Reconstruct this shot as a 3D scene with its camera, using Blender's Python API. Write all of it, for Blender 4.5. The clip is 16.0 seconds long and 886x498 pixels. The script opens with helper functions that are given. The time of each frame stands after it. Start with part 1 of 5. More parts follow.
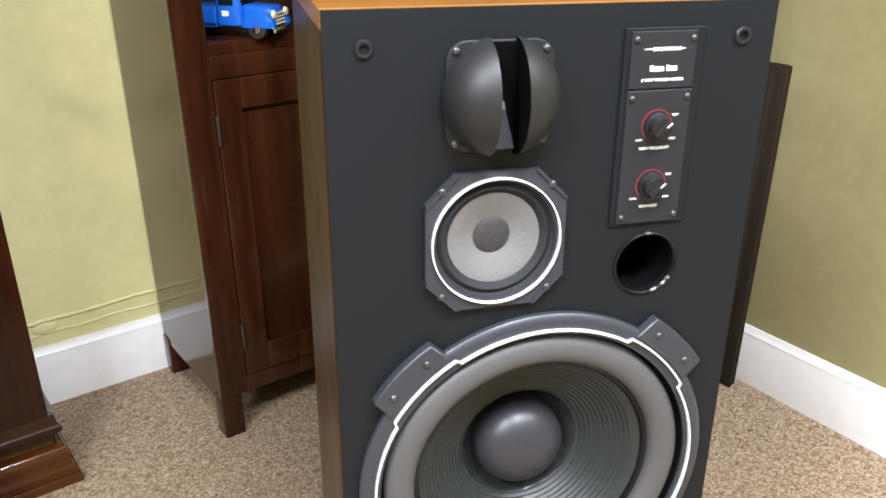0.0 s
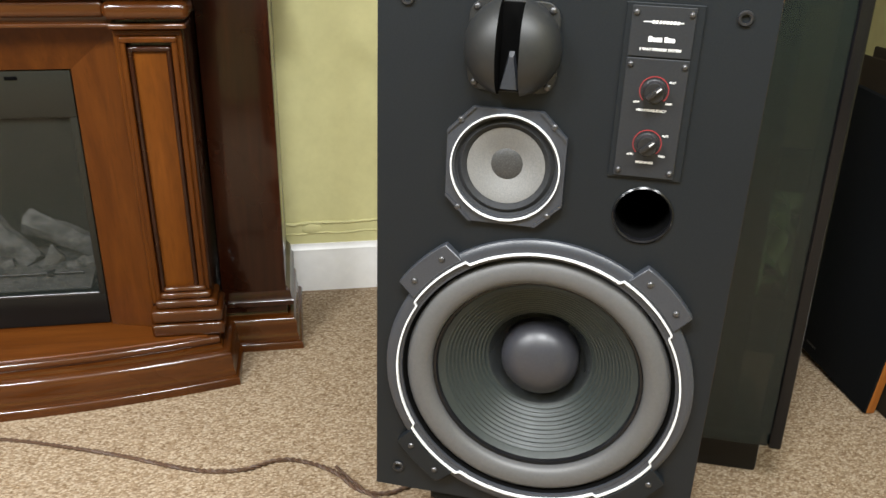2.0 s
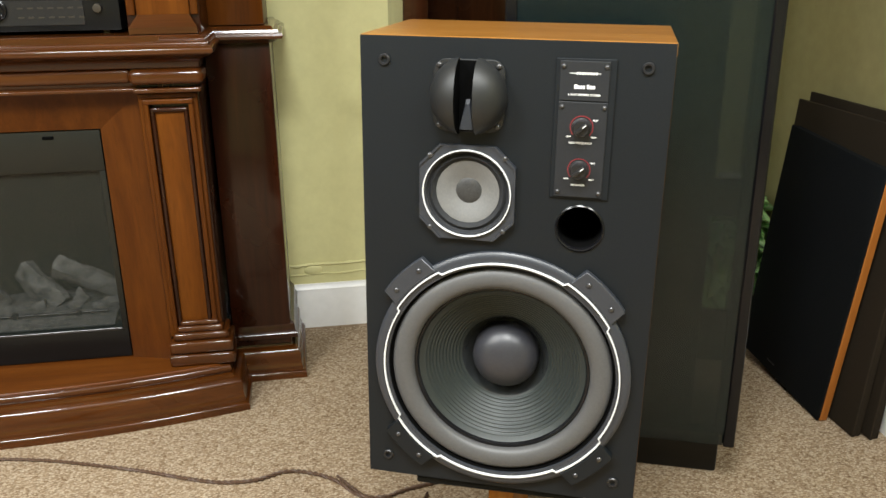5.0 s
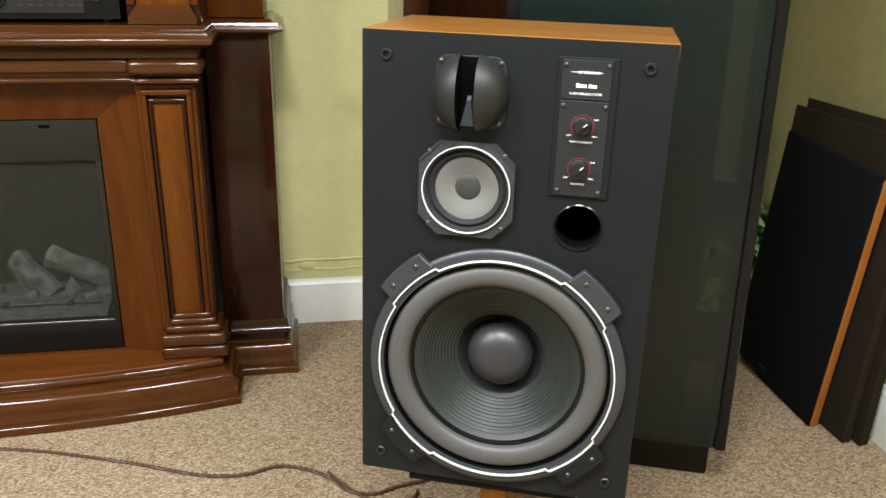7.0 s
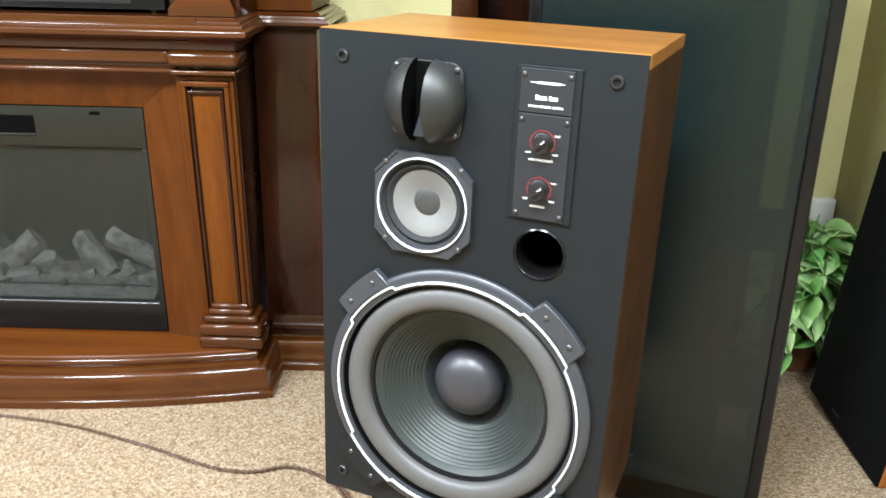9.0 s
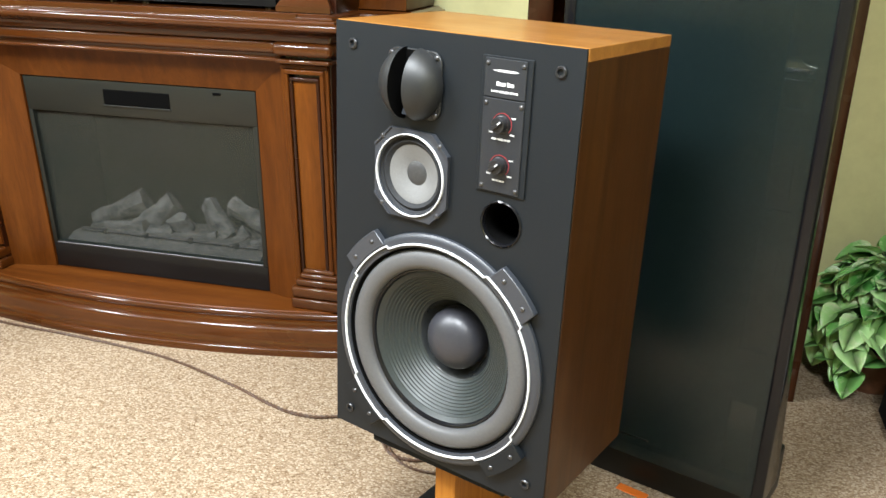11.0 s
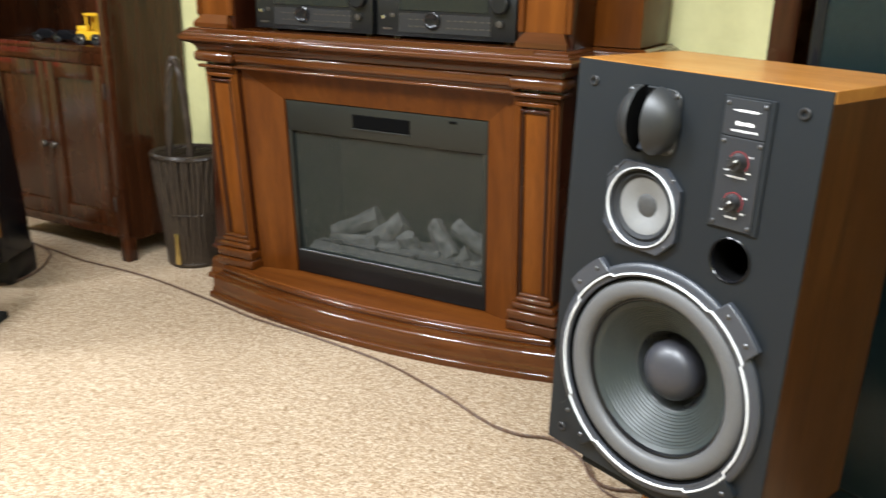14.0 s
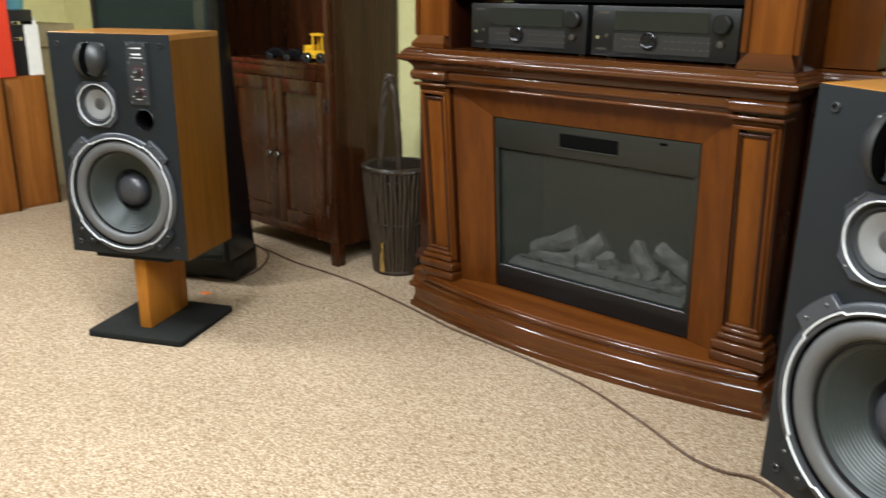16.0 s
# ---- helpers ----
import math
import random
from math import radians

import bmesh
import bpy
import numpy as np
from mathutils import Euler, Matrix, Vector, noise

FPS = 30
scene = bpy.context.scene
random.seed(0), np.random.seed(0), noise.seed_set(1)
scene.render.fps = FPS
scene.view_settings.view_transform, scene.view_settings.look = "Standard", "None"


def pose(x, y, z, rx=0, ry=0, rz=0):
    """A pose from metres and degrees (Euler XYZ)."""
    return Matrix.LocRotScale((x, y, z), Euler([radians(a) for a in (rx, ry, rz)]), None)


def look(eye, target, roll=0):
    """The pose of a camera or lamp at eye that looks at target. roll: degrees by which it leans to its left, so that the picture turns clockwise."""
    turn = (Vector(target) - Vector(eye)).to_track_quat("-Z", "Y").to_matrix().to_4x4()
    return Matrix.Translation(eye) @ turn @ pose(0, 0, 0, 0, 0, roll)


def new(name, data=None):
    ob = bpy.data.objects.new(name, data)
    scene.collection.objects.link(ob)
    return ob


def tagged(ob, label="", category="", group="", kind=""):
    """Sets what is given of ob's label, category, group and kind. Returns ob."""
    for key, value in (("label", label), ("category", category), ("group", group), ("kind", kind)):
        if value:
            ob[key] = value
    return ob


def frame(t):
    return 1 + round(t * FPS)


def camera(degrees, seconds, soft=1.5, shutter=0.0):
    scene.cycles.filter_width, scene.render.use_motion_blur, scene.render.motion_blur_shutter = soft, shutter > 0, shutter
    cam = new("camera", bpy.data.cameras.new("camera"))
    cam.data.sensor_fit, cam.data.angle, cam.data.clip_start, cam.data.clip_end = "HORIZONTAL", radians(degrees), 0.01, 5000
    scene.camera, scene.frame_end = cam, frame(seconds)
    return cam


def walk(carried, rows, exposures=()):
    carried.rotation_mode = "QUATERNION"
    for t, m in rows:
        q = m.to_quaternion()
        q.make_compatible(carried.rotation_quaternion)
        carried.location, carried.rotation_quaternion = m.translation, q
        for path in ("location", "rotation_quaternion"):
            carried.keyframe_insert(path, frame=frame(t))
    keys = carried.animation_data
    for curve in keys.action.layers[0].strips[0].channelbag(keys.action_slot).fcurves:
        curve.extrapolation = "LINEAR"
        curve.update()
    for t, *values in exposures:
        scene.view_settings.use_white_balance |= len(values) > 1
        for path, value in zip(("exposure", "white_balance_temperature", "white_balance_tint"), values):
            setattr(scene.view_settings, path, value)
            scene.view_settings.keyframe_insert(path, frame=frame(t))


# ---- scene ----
cam = camera(55.7, 16.0, shutter=0.5)
PATH = [
    (0, (0.044, 0.006, 1.114), (1.12, 1.496, 0.326), -0.7),
    (0.5, (0.079, -0.056, 1.097), (1.098, 1.47, 0.3), 0.2),
    (1, (0.113, -0.182, 1.102), (0.955, 1.45, 0.311), 1.8),
    (1.5, (0.224, -0.267, 1.1), (0.716, 1.502, 0.307), 2.3),
    (2, (0.294, -0.338, 1.104), (0.606, 1.471, 0.311), 1.0),
    (2.5, (0.302, -0.418, 1.126), (0.589, 1.408, 0.364), -1.1),
    (3, (0.303, -0.501, 1.127), (0.614, 1.339, 0.408), -1.1),
    (3.5, (0.32, -0.544, 1.133), (0.646, 1.31, 0.458), -1.8),
    (6, (0.283, -0.574, 1.127), (0.583, 1.29, 0.465), 0.4),
    (6.5, (0.284, -0.572, 1.126), (0.586, 1.29, 0.46), 0.6),
    (7, (0.288, -0.57, 1.124), (0.618, 1.287, 0.459), 0.9),
    (7.5, (0.317, -0.564, 1.13), (0.666, 1.29, 0.466), 1.2),
    (8, (0.395, -0.515, 1.135), (0.68, 1.341, 0.447), 1.0),
    (8.5, (0.502, -0.463, 1.14), (0.637, 1.413, 0.46), 2.6),
    (9, (0.561, -0.493, 1.132), (0.55, 1.386, 0.445), 1.3),
    (9.5, (0.633, -0.603, 1.121), (0.587, 1.271, 0.423), 3.8),
    (10, (0.73, -0.631, 1.135), (0.496, 1.228, 0.437), 2.4),
    (10.2, (0.777, -0.619, 1.139), (0.462, 1.23, 0.444), 2.6),
    (12.5, (0.901, -0.658, 1.121), (0.41, 1.162, 0.451), 1.3),
    (13, (0.893, -0.663, 1.12), (0.359, 1.142, 0.446), 1.3),
    (13.5, (0.875, -0.678, 1.134), (0.226, 1.103, 0.494), 1.8),
    (14, (0.858, -0.717, 1.147), (-0.033, 0.962, 0.527), 1.4),
    (14.5, (0.862, -0.743, 1.159), (-0.129, 0.881, 0.54), 0.6),
    (15, (0.858, -0.753, 1.161), (-0.191, 0.831, 0.535), 0.5),
    (15.5, (0.848, -0.76, 1.163), (-0.282, 0.768, 0.54), 0.6),
    (16, (0.821, -0.761, 1.162), (-0.434, 0.679, 0.567), 0.5),
]
walk(cam, [(t, look(eye, target, roll)) for t, eye, target, roll in PATH],
     [(0, 0.35, 6250, 18), (1.5, 0.22, 6500, 14), (3, 0.03, 6800, 10), (7.5, 0.0, 6700, 10), (8.5, 0.78, 6050, 10), (10, 0.68, 6350, 10), (12.5, 0.58, 6230, 12), (14.5, 0.42, 6250, 11), (16, 0.1, 6300, 10)])

# ---- world, lights ----
world = bpy.data.worlds.new("world")
scene.world = world
world.use_nodes = True
world.node_tree.nodes["Background"].inputs[0].default_value = (0.9, 0.95, 1.0, 1)
world.node_tree.nodes["Background"].inputs[1].default_value = 0.02


def lamp(name, m, watts, size, size_y, colour):
    d = bpy.data.lights.new(name, "AREA")
    d.shape, d.size, d.size_y, d.energy, d.color = ("RECTANGLE" if size_y else "DISK"), size, size_y or size, watts, colour
    ob = new(name, d)
    ob.matrix_world = m
    return ob


WHITE = (0.945, 1.0, 1.02)
# added lights on the unseen ceiling, placed and powered to suit the brightness
ADDED_LAMPS = [(0.22, -0.38, 68), (1.22, -0.80, 42), (-1.05, -0.15, 68), (-2.7, -0.35, 76)]
for lx, ly, lw in ADDED_LAMPS:
    lamp("ceiling_lamp_light", pose(lx, ly, 2.36), lw, 0.6, 0, WHITE)


# ---- materials ----
def mat(name, colour, rough=0.5, metal=0.0, spec=0.5):
    m = bpy.data.materials.new(name)
    m.use_nodes = True
    b = m.node_tree.nodes["Principled BSDF"]
    b.inputs["Base Color"].default_value = (*colour, 1)
    b.inputs["Roughness"].default_value = rough
    b.inputs["Metallic"].default_value = metal
    b.inputs["Specular IOR Level"].default_value = spec
    return m


def node(m, kind, **values):
    n = m.node_tree.nodes.new(kind)
    for key, value in values.items():
        n.inputs[key.replace("_", " ")].default_value = value
    return n


def wire(m, a, out, b, inp):
    m.node_tree.links.new(a.outputs[out], b.inputs[inp])


def coords(m, scale=(1, 1, 1), turn=(0, 0, 0)):
    tc = m.node_tree.nodes.new("ShaderNodeTexCoord")
    mp = m.node_tree.nodes.new("ShaderNodeMapping")
    mp.inputs["Scale"].default_value = scale
    mp.inputs["Rotation"].default_value = turn
    wire(m, tc, "Object", mp, "Vector")
    return mp


def ramp(m, src, out, stops):
    r = m.node_tree.nodes.new("ShaderNodeValToRGB")
    el = r.color_ramp.elements
    while len(el) < len(stops):
        el.new(0.5)
    for e, (p, c) in zip(el, stops):
        e.position, e.color = p, (*c, 1)
    wire(m, src, out, r, "Fac")
    return r


def bsdf(m):
    return m.node_tree.nodes["Principled BSDF"]


def bump(m, src, out, strength, distance):
    b = node(m, "ShaderNodeBump", Strength=strength, Distance=distance)
    wire(m, src, out, b, "Height")
    wire(m, b, "Normal", bsdf(m), "Normal")


def speckled(name, dark, light, scale, rough, strength=0.3, distance=0.001, detail=4.0, spec=0.5, metal=0.0, lo=0.35, hi=0.65):
    """A surface with fine grain and a broad, faint variation."""
    m = mat(name, light, rough, metal, spec)
    mp = coords(m)
    fine = node(m, "ShaderNodeTexNoise", Scale=scale, Detail=detail, Roughness=0.6)
    wire(m, mp, "Vector", fine, "Vector")
    broad = node(m, "ShaderNodeTexNoise", Scale=3.0, Detail=3.0)
    wire(m, mp, "Vector", broad, "Vector")
    mix = m.node_tree.nodes.new("ShaderNodeMath")
    mix.operation = "MULTIPLY_ADD"
    wire(m, broad, "Fac", mix, 0)
    mix.inputs[1].default_value = 0.3
    add = m.node_tree.nodes.new("ShaderNodeMath")
    add.operation = "MULTIPLY"
    wire(m, fine, "Fac", add, 0)
    add.inputs[1].default_value = 0.7
    wire(m, add, "Value", mix, 2)
    r = ramp(m, mix, "Value", [(lo, dark), (hi, light)])
    wire(m, r, "Color", bsdf(m), "Base Color")
    bump(m, fine, "Fac", strength, distance)
    return m


def wood(name, dark, mid, light, along="z", rough=0.35, coat=0.0, grain=1.0, sheen=0.25):
    """Wood with long fibres along one axis, pores and a slow drift of tone."""
    m = mat(name, mid, rough, 0.0, 0.14)
    stretch = {"x": (1.2, 22, 22), "y": (22, 1.2, 22), "z": (22, 22, 1.2)}[along]
    mp = coords(m, stretch)
    fibre = node(m, "ShaderNodeTexNoise", Scale=1.6 * grain, Detail=8.0, Roughness=0.65, Distortion=0.6)
    wire(m, mp, "Vector", fibre, "Vector")
    fine_scale = tuple(v * 7 for v in stretch)
    mp2 = coords(m, fine_scale)
    pore = node(m, "ShaderNodeTexNoise", Scale=2.0 * grain, Detail=3.0)
    wire(m, mp2, "Vector", pore, "Vector")
    r = ramp(m, fibre, "Fac", [(0.28, dark), (0.5, mid), (0.74, light)])
    r2 = ramp(m, pore, "Fac", [(0.34, (0.62, 0.58, 0.55)), (0.5, (1, 1, 1))])
    mx = m.node_tree.nodes.new("ShaderNodeMix")
    mx.data_type, mx.blend_type = "RGBA", "MULTIPLY"
    mx.inputs["Factor"].default_value = 0.32
    m.node_tree.links.new(r.outputs["Color"], mx.inputs["A"])
    m.node_tree.links.new(r2.outputs["Color"], mx.inputs["B"])
    m.node_tree.links.new(mx.outputs["Result"], bsdf(m).inputs["Base Color"])
    smooth = node(m, "ShaderNodeTexNoise", Scale=6.0, Detail=3.0)
    wire(m, coords(m), "Vector", smooth, "Vector")
    rr = ramp(m, smooth, "Fac", [(0.3, (rough * 0.8,) * 3), (0.7, (rough * 1.25,) * 3)])
    wire(m, rr, "Color", bsdf(m), "Roughness")
    bsdf(m).inputs["Coat Weight"].default_value = coat
    bsdf(m).inputs["Coat Roughness"].default_value = sheen
    bump(m, pore, "Fac", 0.12, 0.0006)
    return m


# east wall tone: base colour about half as bright as the north wall's
M_WALL_DARKER = speckled("darker_wall_tone", (0.31, 0.28, 0.135), (0.355, 0.322, 0.158), 26.0, 0.55, 0.18, 0.004, 5.0, 0.35)
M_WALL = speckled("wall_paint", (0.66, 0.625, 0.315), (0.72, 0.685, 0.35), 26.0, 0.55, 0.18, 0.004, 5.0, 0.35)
M_WHITE = speckled("white_trim_paint", (0.82, 0.82, 0.81), (0.88, 0.88, 0.87), 30.0, 0.35, 0.08, 0.001)
M_CEIL = speckled("ceiling_paint", (0.72, 0.70, 0.66), (0.80, 0.78, 0.74), 60.0, 0.9, 0.3, 0.002)
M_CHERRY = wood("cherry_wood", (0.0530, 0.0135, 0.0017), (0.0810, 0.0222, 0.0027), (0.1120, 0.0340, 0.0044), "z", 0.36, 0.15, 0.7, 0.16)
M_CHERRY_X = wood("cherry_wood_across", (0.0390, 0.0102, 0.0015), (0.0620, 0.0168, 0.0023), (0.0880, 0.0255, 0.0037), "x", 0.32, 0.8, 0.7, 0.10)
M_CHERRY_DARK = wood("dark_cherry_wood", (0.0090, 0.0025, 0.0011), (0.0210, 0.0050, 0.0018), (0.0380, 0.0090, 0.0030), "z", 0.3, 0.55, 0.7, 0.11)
M_HEARTH = wood("hearth_cherry_wood", (0.0660, 0.0175, 0.0028), (0.1050, 0.0300, 0.0046), (0.1450, 0.0440, 0.0070), "x", 0.36, 0.15, 0.7, 0.2)
M_PANEL = wood("amber_panel_wood", (0.0680, 0.0185, 0.0022), (0.1120, 0.0320, 0.0036), (0.1650, 0.0510, 0.0062), "z", 0.34, 0.12, 0.6, 0.2)
M_ESPRESSO = wood("espresso_wood", (0.0150, 0.0046, 0.0018), (0.0330, 0.0098, 0.0034), (0.0600, 0.0185, 0.0062), "z", 0.26, 0.45, 0.8, 0.12)
M_LACQUER = wood("lacquered_espresso_wood", (0.0150, 0.0050, 0.0020), (0.0300, 0.0095, 0.0034), (0.0480, 0.0155, 0.0055), "z", 0.2, 0.55, 0.8, 0.06)
# walnut darkened so that the near speaker's sides look shaded
M_WALNUT_SHADED = wood("walnut_veneer", (0.0240, 0.0080, 0.0015), (0.0415, 0.0146, 0.0025), (0.0620, 0.0230, 0.0041), "z", 0.36, 0.18, 1.3, 0.2)
# the same walnut brightened so that the top looks lit
M_WALNUT_LIT = wood("walnut_veneer_lit", (0.205, 0.081, 0.0155), (0.265, 0.112, 0.022), (0.315, 0.140, 0.030), "x", 0.34, 0.35, 1.0, 0.18)
M_OAK = wood("oiled_oak", (0.22, 0.078, 0.010), (0.33, 0.124, 0.016), (0.41, 0.172, 0.026), "z", 0.42, 0.1, 0.9)
M_BAFFLE = speckled("black_baffle_paint", (0.0048, 0.0066, 0.0086), (0.0076, 0.0100, 0.0126), 420.0, 0.5, 0.25, 0.0004, 2.0, 0.28)
M_FRAME = speckled("grey_cast_frame", (0.026, 0.029, 0.036), (0.037, 0.041, 0.050), 500.0, 0.38, 0.2, 0.0003, 2.0)
M_BLACK = speckled("black_plastic", (0.010, 0.010, 0.011), (0.016, 0.016, 0.018), 200.0, 0.35, 0.1, 0.0003)
M_PLATE = speckled("grey_control_plate", (0.0135, 0.015, 0.018), (0.019, 0.021, 0.025), 420.0, 0.42, 0.1, 0.0002, 2.0, 0.4)
M_HORN = speckled("horn_plastic", (0.010, 0.0108, 0.0115), (0.014, 0.015, 0.016), 300.0, 0.47, 0.08, 0.0002)
M_RUBBER = speckled("foam_surround", (0.0700, 0.0698, 0.0712), (0.0840, 0.0835, 0.0850), 260.0, 0.48, 0.06, 0.0003)
M_CONE = speckled("dark_paper_cone", (0.016, 0.021, 0.021), (0.024, 0.031, 0.030), 240.0, 0.42, 0.25, 0.0004)
M_NECK = speckled("glue_sealed_cone_neck", (0.018, 0.020, 0.021), (0.030, 0.033, 0.034), 60.0, 0.2, 0.3, 0.001)
M_CAP = speckled("dust_cap", (0.0245, 0.0248, 0.0303), (0.0336, 0.0342, 0.0411), 260.0, 0.38, 0.12, 0.0003)
M_MIDCONE = speckled("grey_mesh_cone", (0.125, 0.125, 0.123), (0.17, 0.17, 0.168), 700.0, 0.55, 0.5, 0.0005, 1.0)
M_MIDCAP = speckled("grey_mesh_cap", (0.022, 0.022, 0.022), (0.055, 0.055, 0.055), 700.0, 0.5, 0.5, 0.0004, 1.0)
M_RING = mat("silver_white_ring", (0.70, 0.71, 0.72), 0.35)
M_STEEL = mat("dark_screw_steel", (0.10, 0.10, 0.105), 0.35, 0.8)
# the same walnut again, lightened for the better-lit far sides
M_WALNUT_GOLD_LIT = wood("golden_walnut_veneer_lit", (0.0900, 0.0330, 0.0038), (0.1250, 0.0490, 0.0056), (0.1600, 0.0660, 0.0085), "z", 0.4, 0.1, 1.2, 0.3)
M_INK = mat("white_print", (0.85, 0.85, 0.85), 0.5)
M_RED = mat("red_print", (0.26, 0.022, 0.026), 0.5)
M_STATOR = speckled("perforated_stator", (0.0027, 0.0064, 0.0067), (0.0084, 0.0176, 0.0184), 900.0, 0.26, 0.35, 0.0004, 0.0)
M_GLOSS = mat("black_gloss_lacquer", (0.006, 0.006, 0.007), 0.18, 0.0, 0.28)
M_CLOTH_BLACK = speckled("black_grille_cloth", (0.0031, 0.0037, 0.0045), (0.0075, 0.0090, 0.0106), 600.0, 0.95, 0.4, 0.0006, 4.0, 0.12)
M_CLOTH_BROWN = speckled("brown_grille_cloth", (0.018, 0.0135, 0.009), (0.033, 0.025, 0.017), 500.0, 0.95, 0.4, 0.0008, 4.0, 0.12)
M_FELT = speckled("black_carpet_cover", (0.0055, 0.006, 0.0055), (0.014, 0.0148, 0.014), 380.0, 0.95, 0.6, 0.002, 4.0, 0.2)
M_INSERT = speckled("charcoal_steel", (0.0066, 0.0080, 0.0066), (0.0094, 0.0110, 0.0092), 200.0, 0.4, 0.08, 0.0003)
M_DEVICE = speckled("black_receiver_plastic", (0.0035, 0.0038, 0.004), (0.006, 0.0064, 0.007), 200.0, 0.35, 0.05, 0.0003, 4.0, 0.35)
M_SOFT = speckled("dark_soft_surround", (0.020, 0.021, 0.023), (0.030, 0.031, 0.034), 300.0, 0.75, 0.1, 0.0003, 4.0, 0.2)
# near-black for black parts, and for shade put into recesses as colour
M_BLACK_SHADE = mat("black_and_recess_shade", (0.002, 0.002, 0.002), 0.9, 0.0, 0.05)
M_LOG = speckled("grey_ceramic_log", (0.018, 0.018, 0.016), (0.135, 0.132, 0.122), 30.0, 0.85, 0.9, 0.008, 6.0)
M_EMBER = speckled("ember_bed", (0.020, 0.020, 0.018), (0.085, 0.083, 0.077), 60.0, 0.9, 0.8, 0.006)
M_CORD = speckled("brown_cord", (0.055, 0.030, 0.018), (0.12, 0.065, 0.04), 300.0, 0.5, 0.2, 0.0005)
M_WICKER = speckled("dark_wicker", (0.0075, 0.0045, 0.0025), (0.0400, 0.0255, 0.0155), 90.0, 0.45, 0.4, 0.001)
M_BRASS = mat("brass", (0.75, 0.60, 0.25), 0.2, 1.0)
M_PEWTER = mat("pewter", (0.10, 0.09, 0.08), 0.4, 0.9)
M_POT = speckled("copper_brown_pot", (0.10, 0.04, 0.02), (0.20, 0.09, 0.045), 40.0, 0.3, 0.1)
M_SOIL = speckled("soil", (0.02, 0.014, 0.01), (0.05, 0.036, 0.025), 120.0, 0.95)
M_BLUE = mat("blue_toy_enamel", (0.012, 0.13, 0.62), 0.2)
M_YELLOW = mat("yellow_toy_enamel", (0.80, 0.45, 0.02), 0.3)
M_CHROME = mat("chrome", (0.8, 0.8, 0.8), 0.12, 1.0)
M_TYRE = mat("black_rubber", (0.015, 0.015, 0.015), 0.6)
M_CREAM = mat("cream_lens", (0.75, 0.66, 0.45), 0.3)
M_WINDOW = mat("dark_window", (0.01, 0.01, 0.012), 0.08)
M_REDBOX = speckled("red_board", (0.72, 0.045, 0.02), (0.80, 0.06, 0.025), 8.0, 0.5)
M_PAPER = speckled("white_card", (0.72, 0.71, 0.69), (0.8, 0.79, 0.77), 30.0, 0.7)
M_TAN = speckled("tan_cardboard", (0.36, 0.30, 0.19), (0.46, 0.39, 0.26), 30.0, 0.8)
M_SKY = mat("light_blue_plastic", (0.16, 0.46, 0.62), 0.4)
M_TAG = mat("orange_tape", (0.72, 0.17, 0.02), 0.5)
def see_through(m, share):
    """Lets that share of the light pass, as a fine perforation does."""
    t = m.node_tree
    clear, mix = t.nodes.new("ShaderNodeBsdfTransparent"), t.nodes.new("ShaderNodeMixShader")
    mix.inputs[0].default_value = 1 - share
    t.links.new(clear.outputs[0], mix.inputs[1])
    t.links.new(bsdf(m).outputs[0], mix.inputs[2])
    t.links.new(mix.outputs[0], t.nodes["Material Output"].inputs["Surface"])
    return m


see_through(M_STATOR, 0.24)
M_GLASS_DARK = mat("smoked_glass", (0.01, 0.012, 0.012), 0.05)


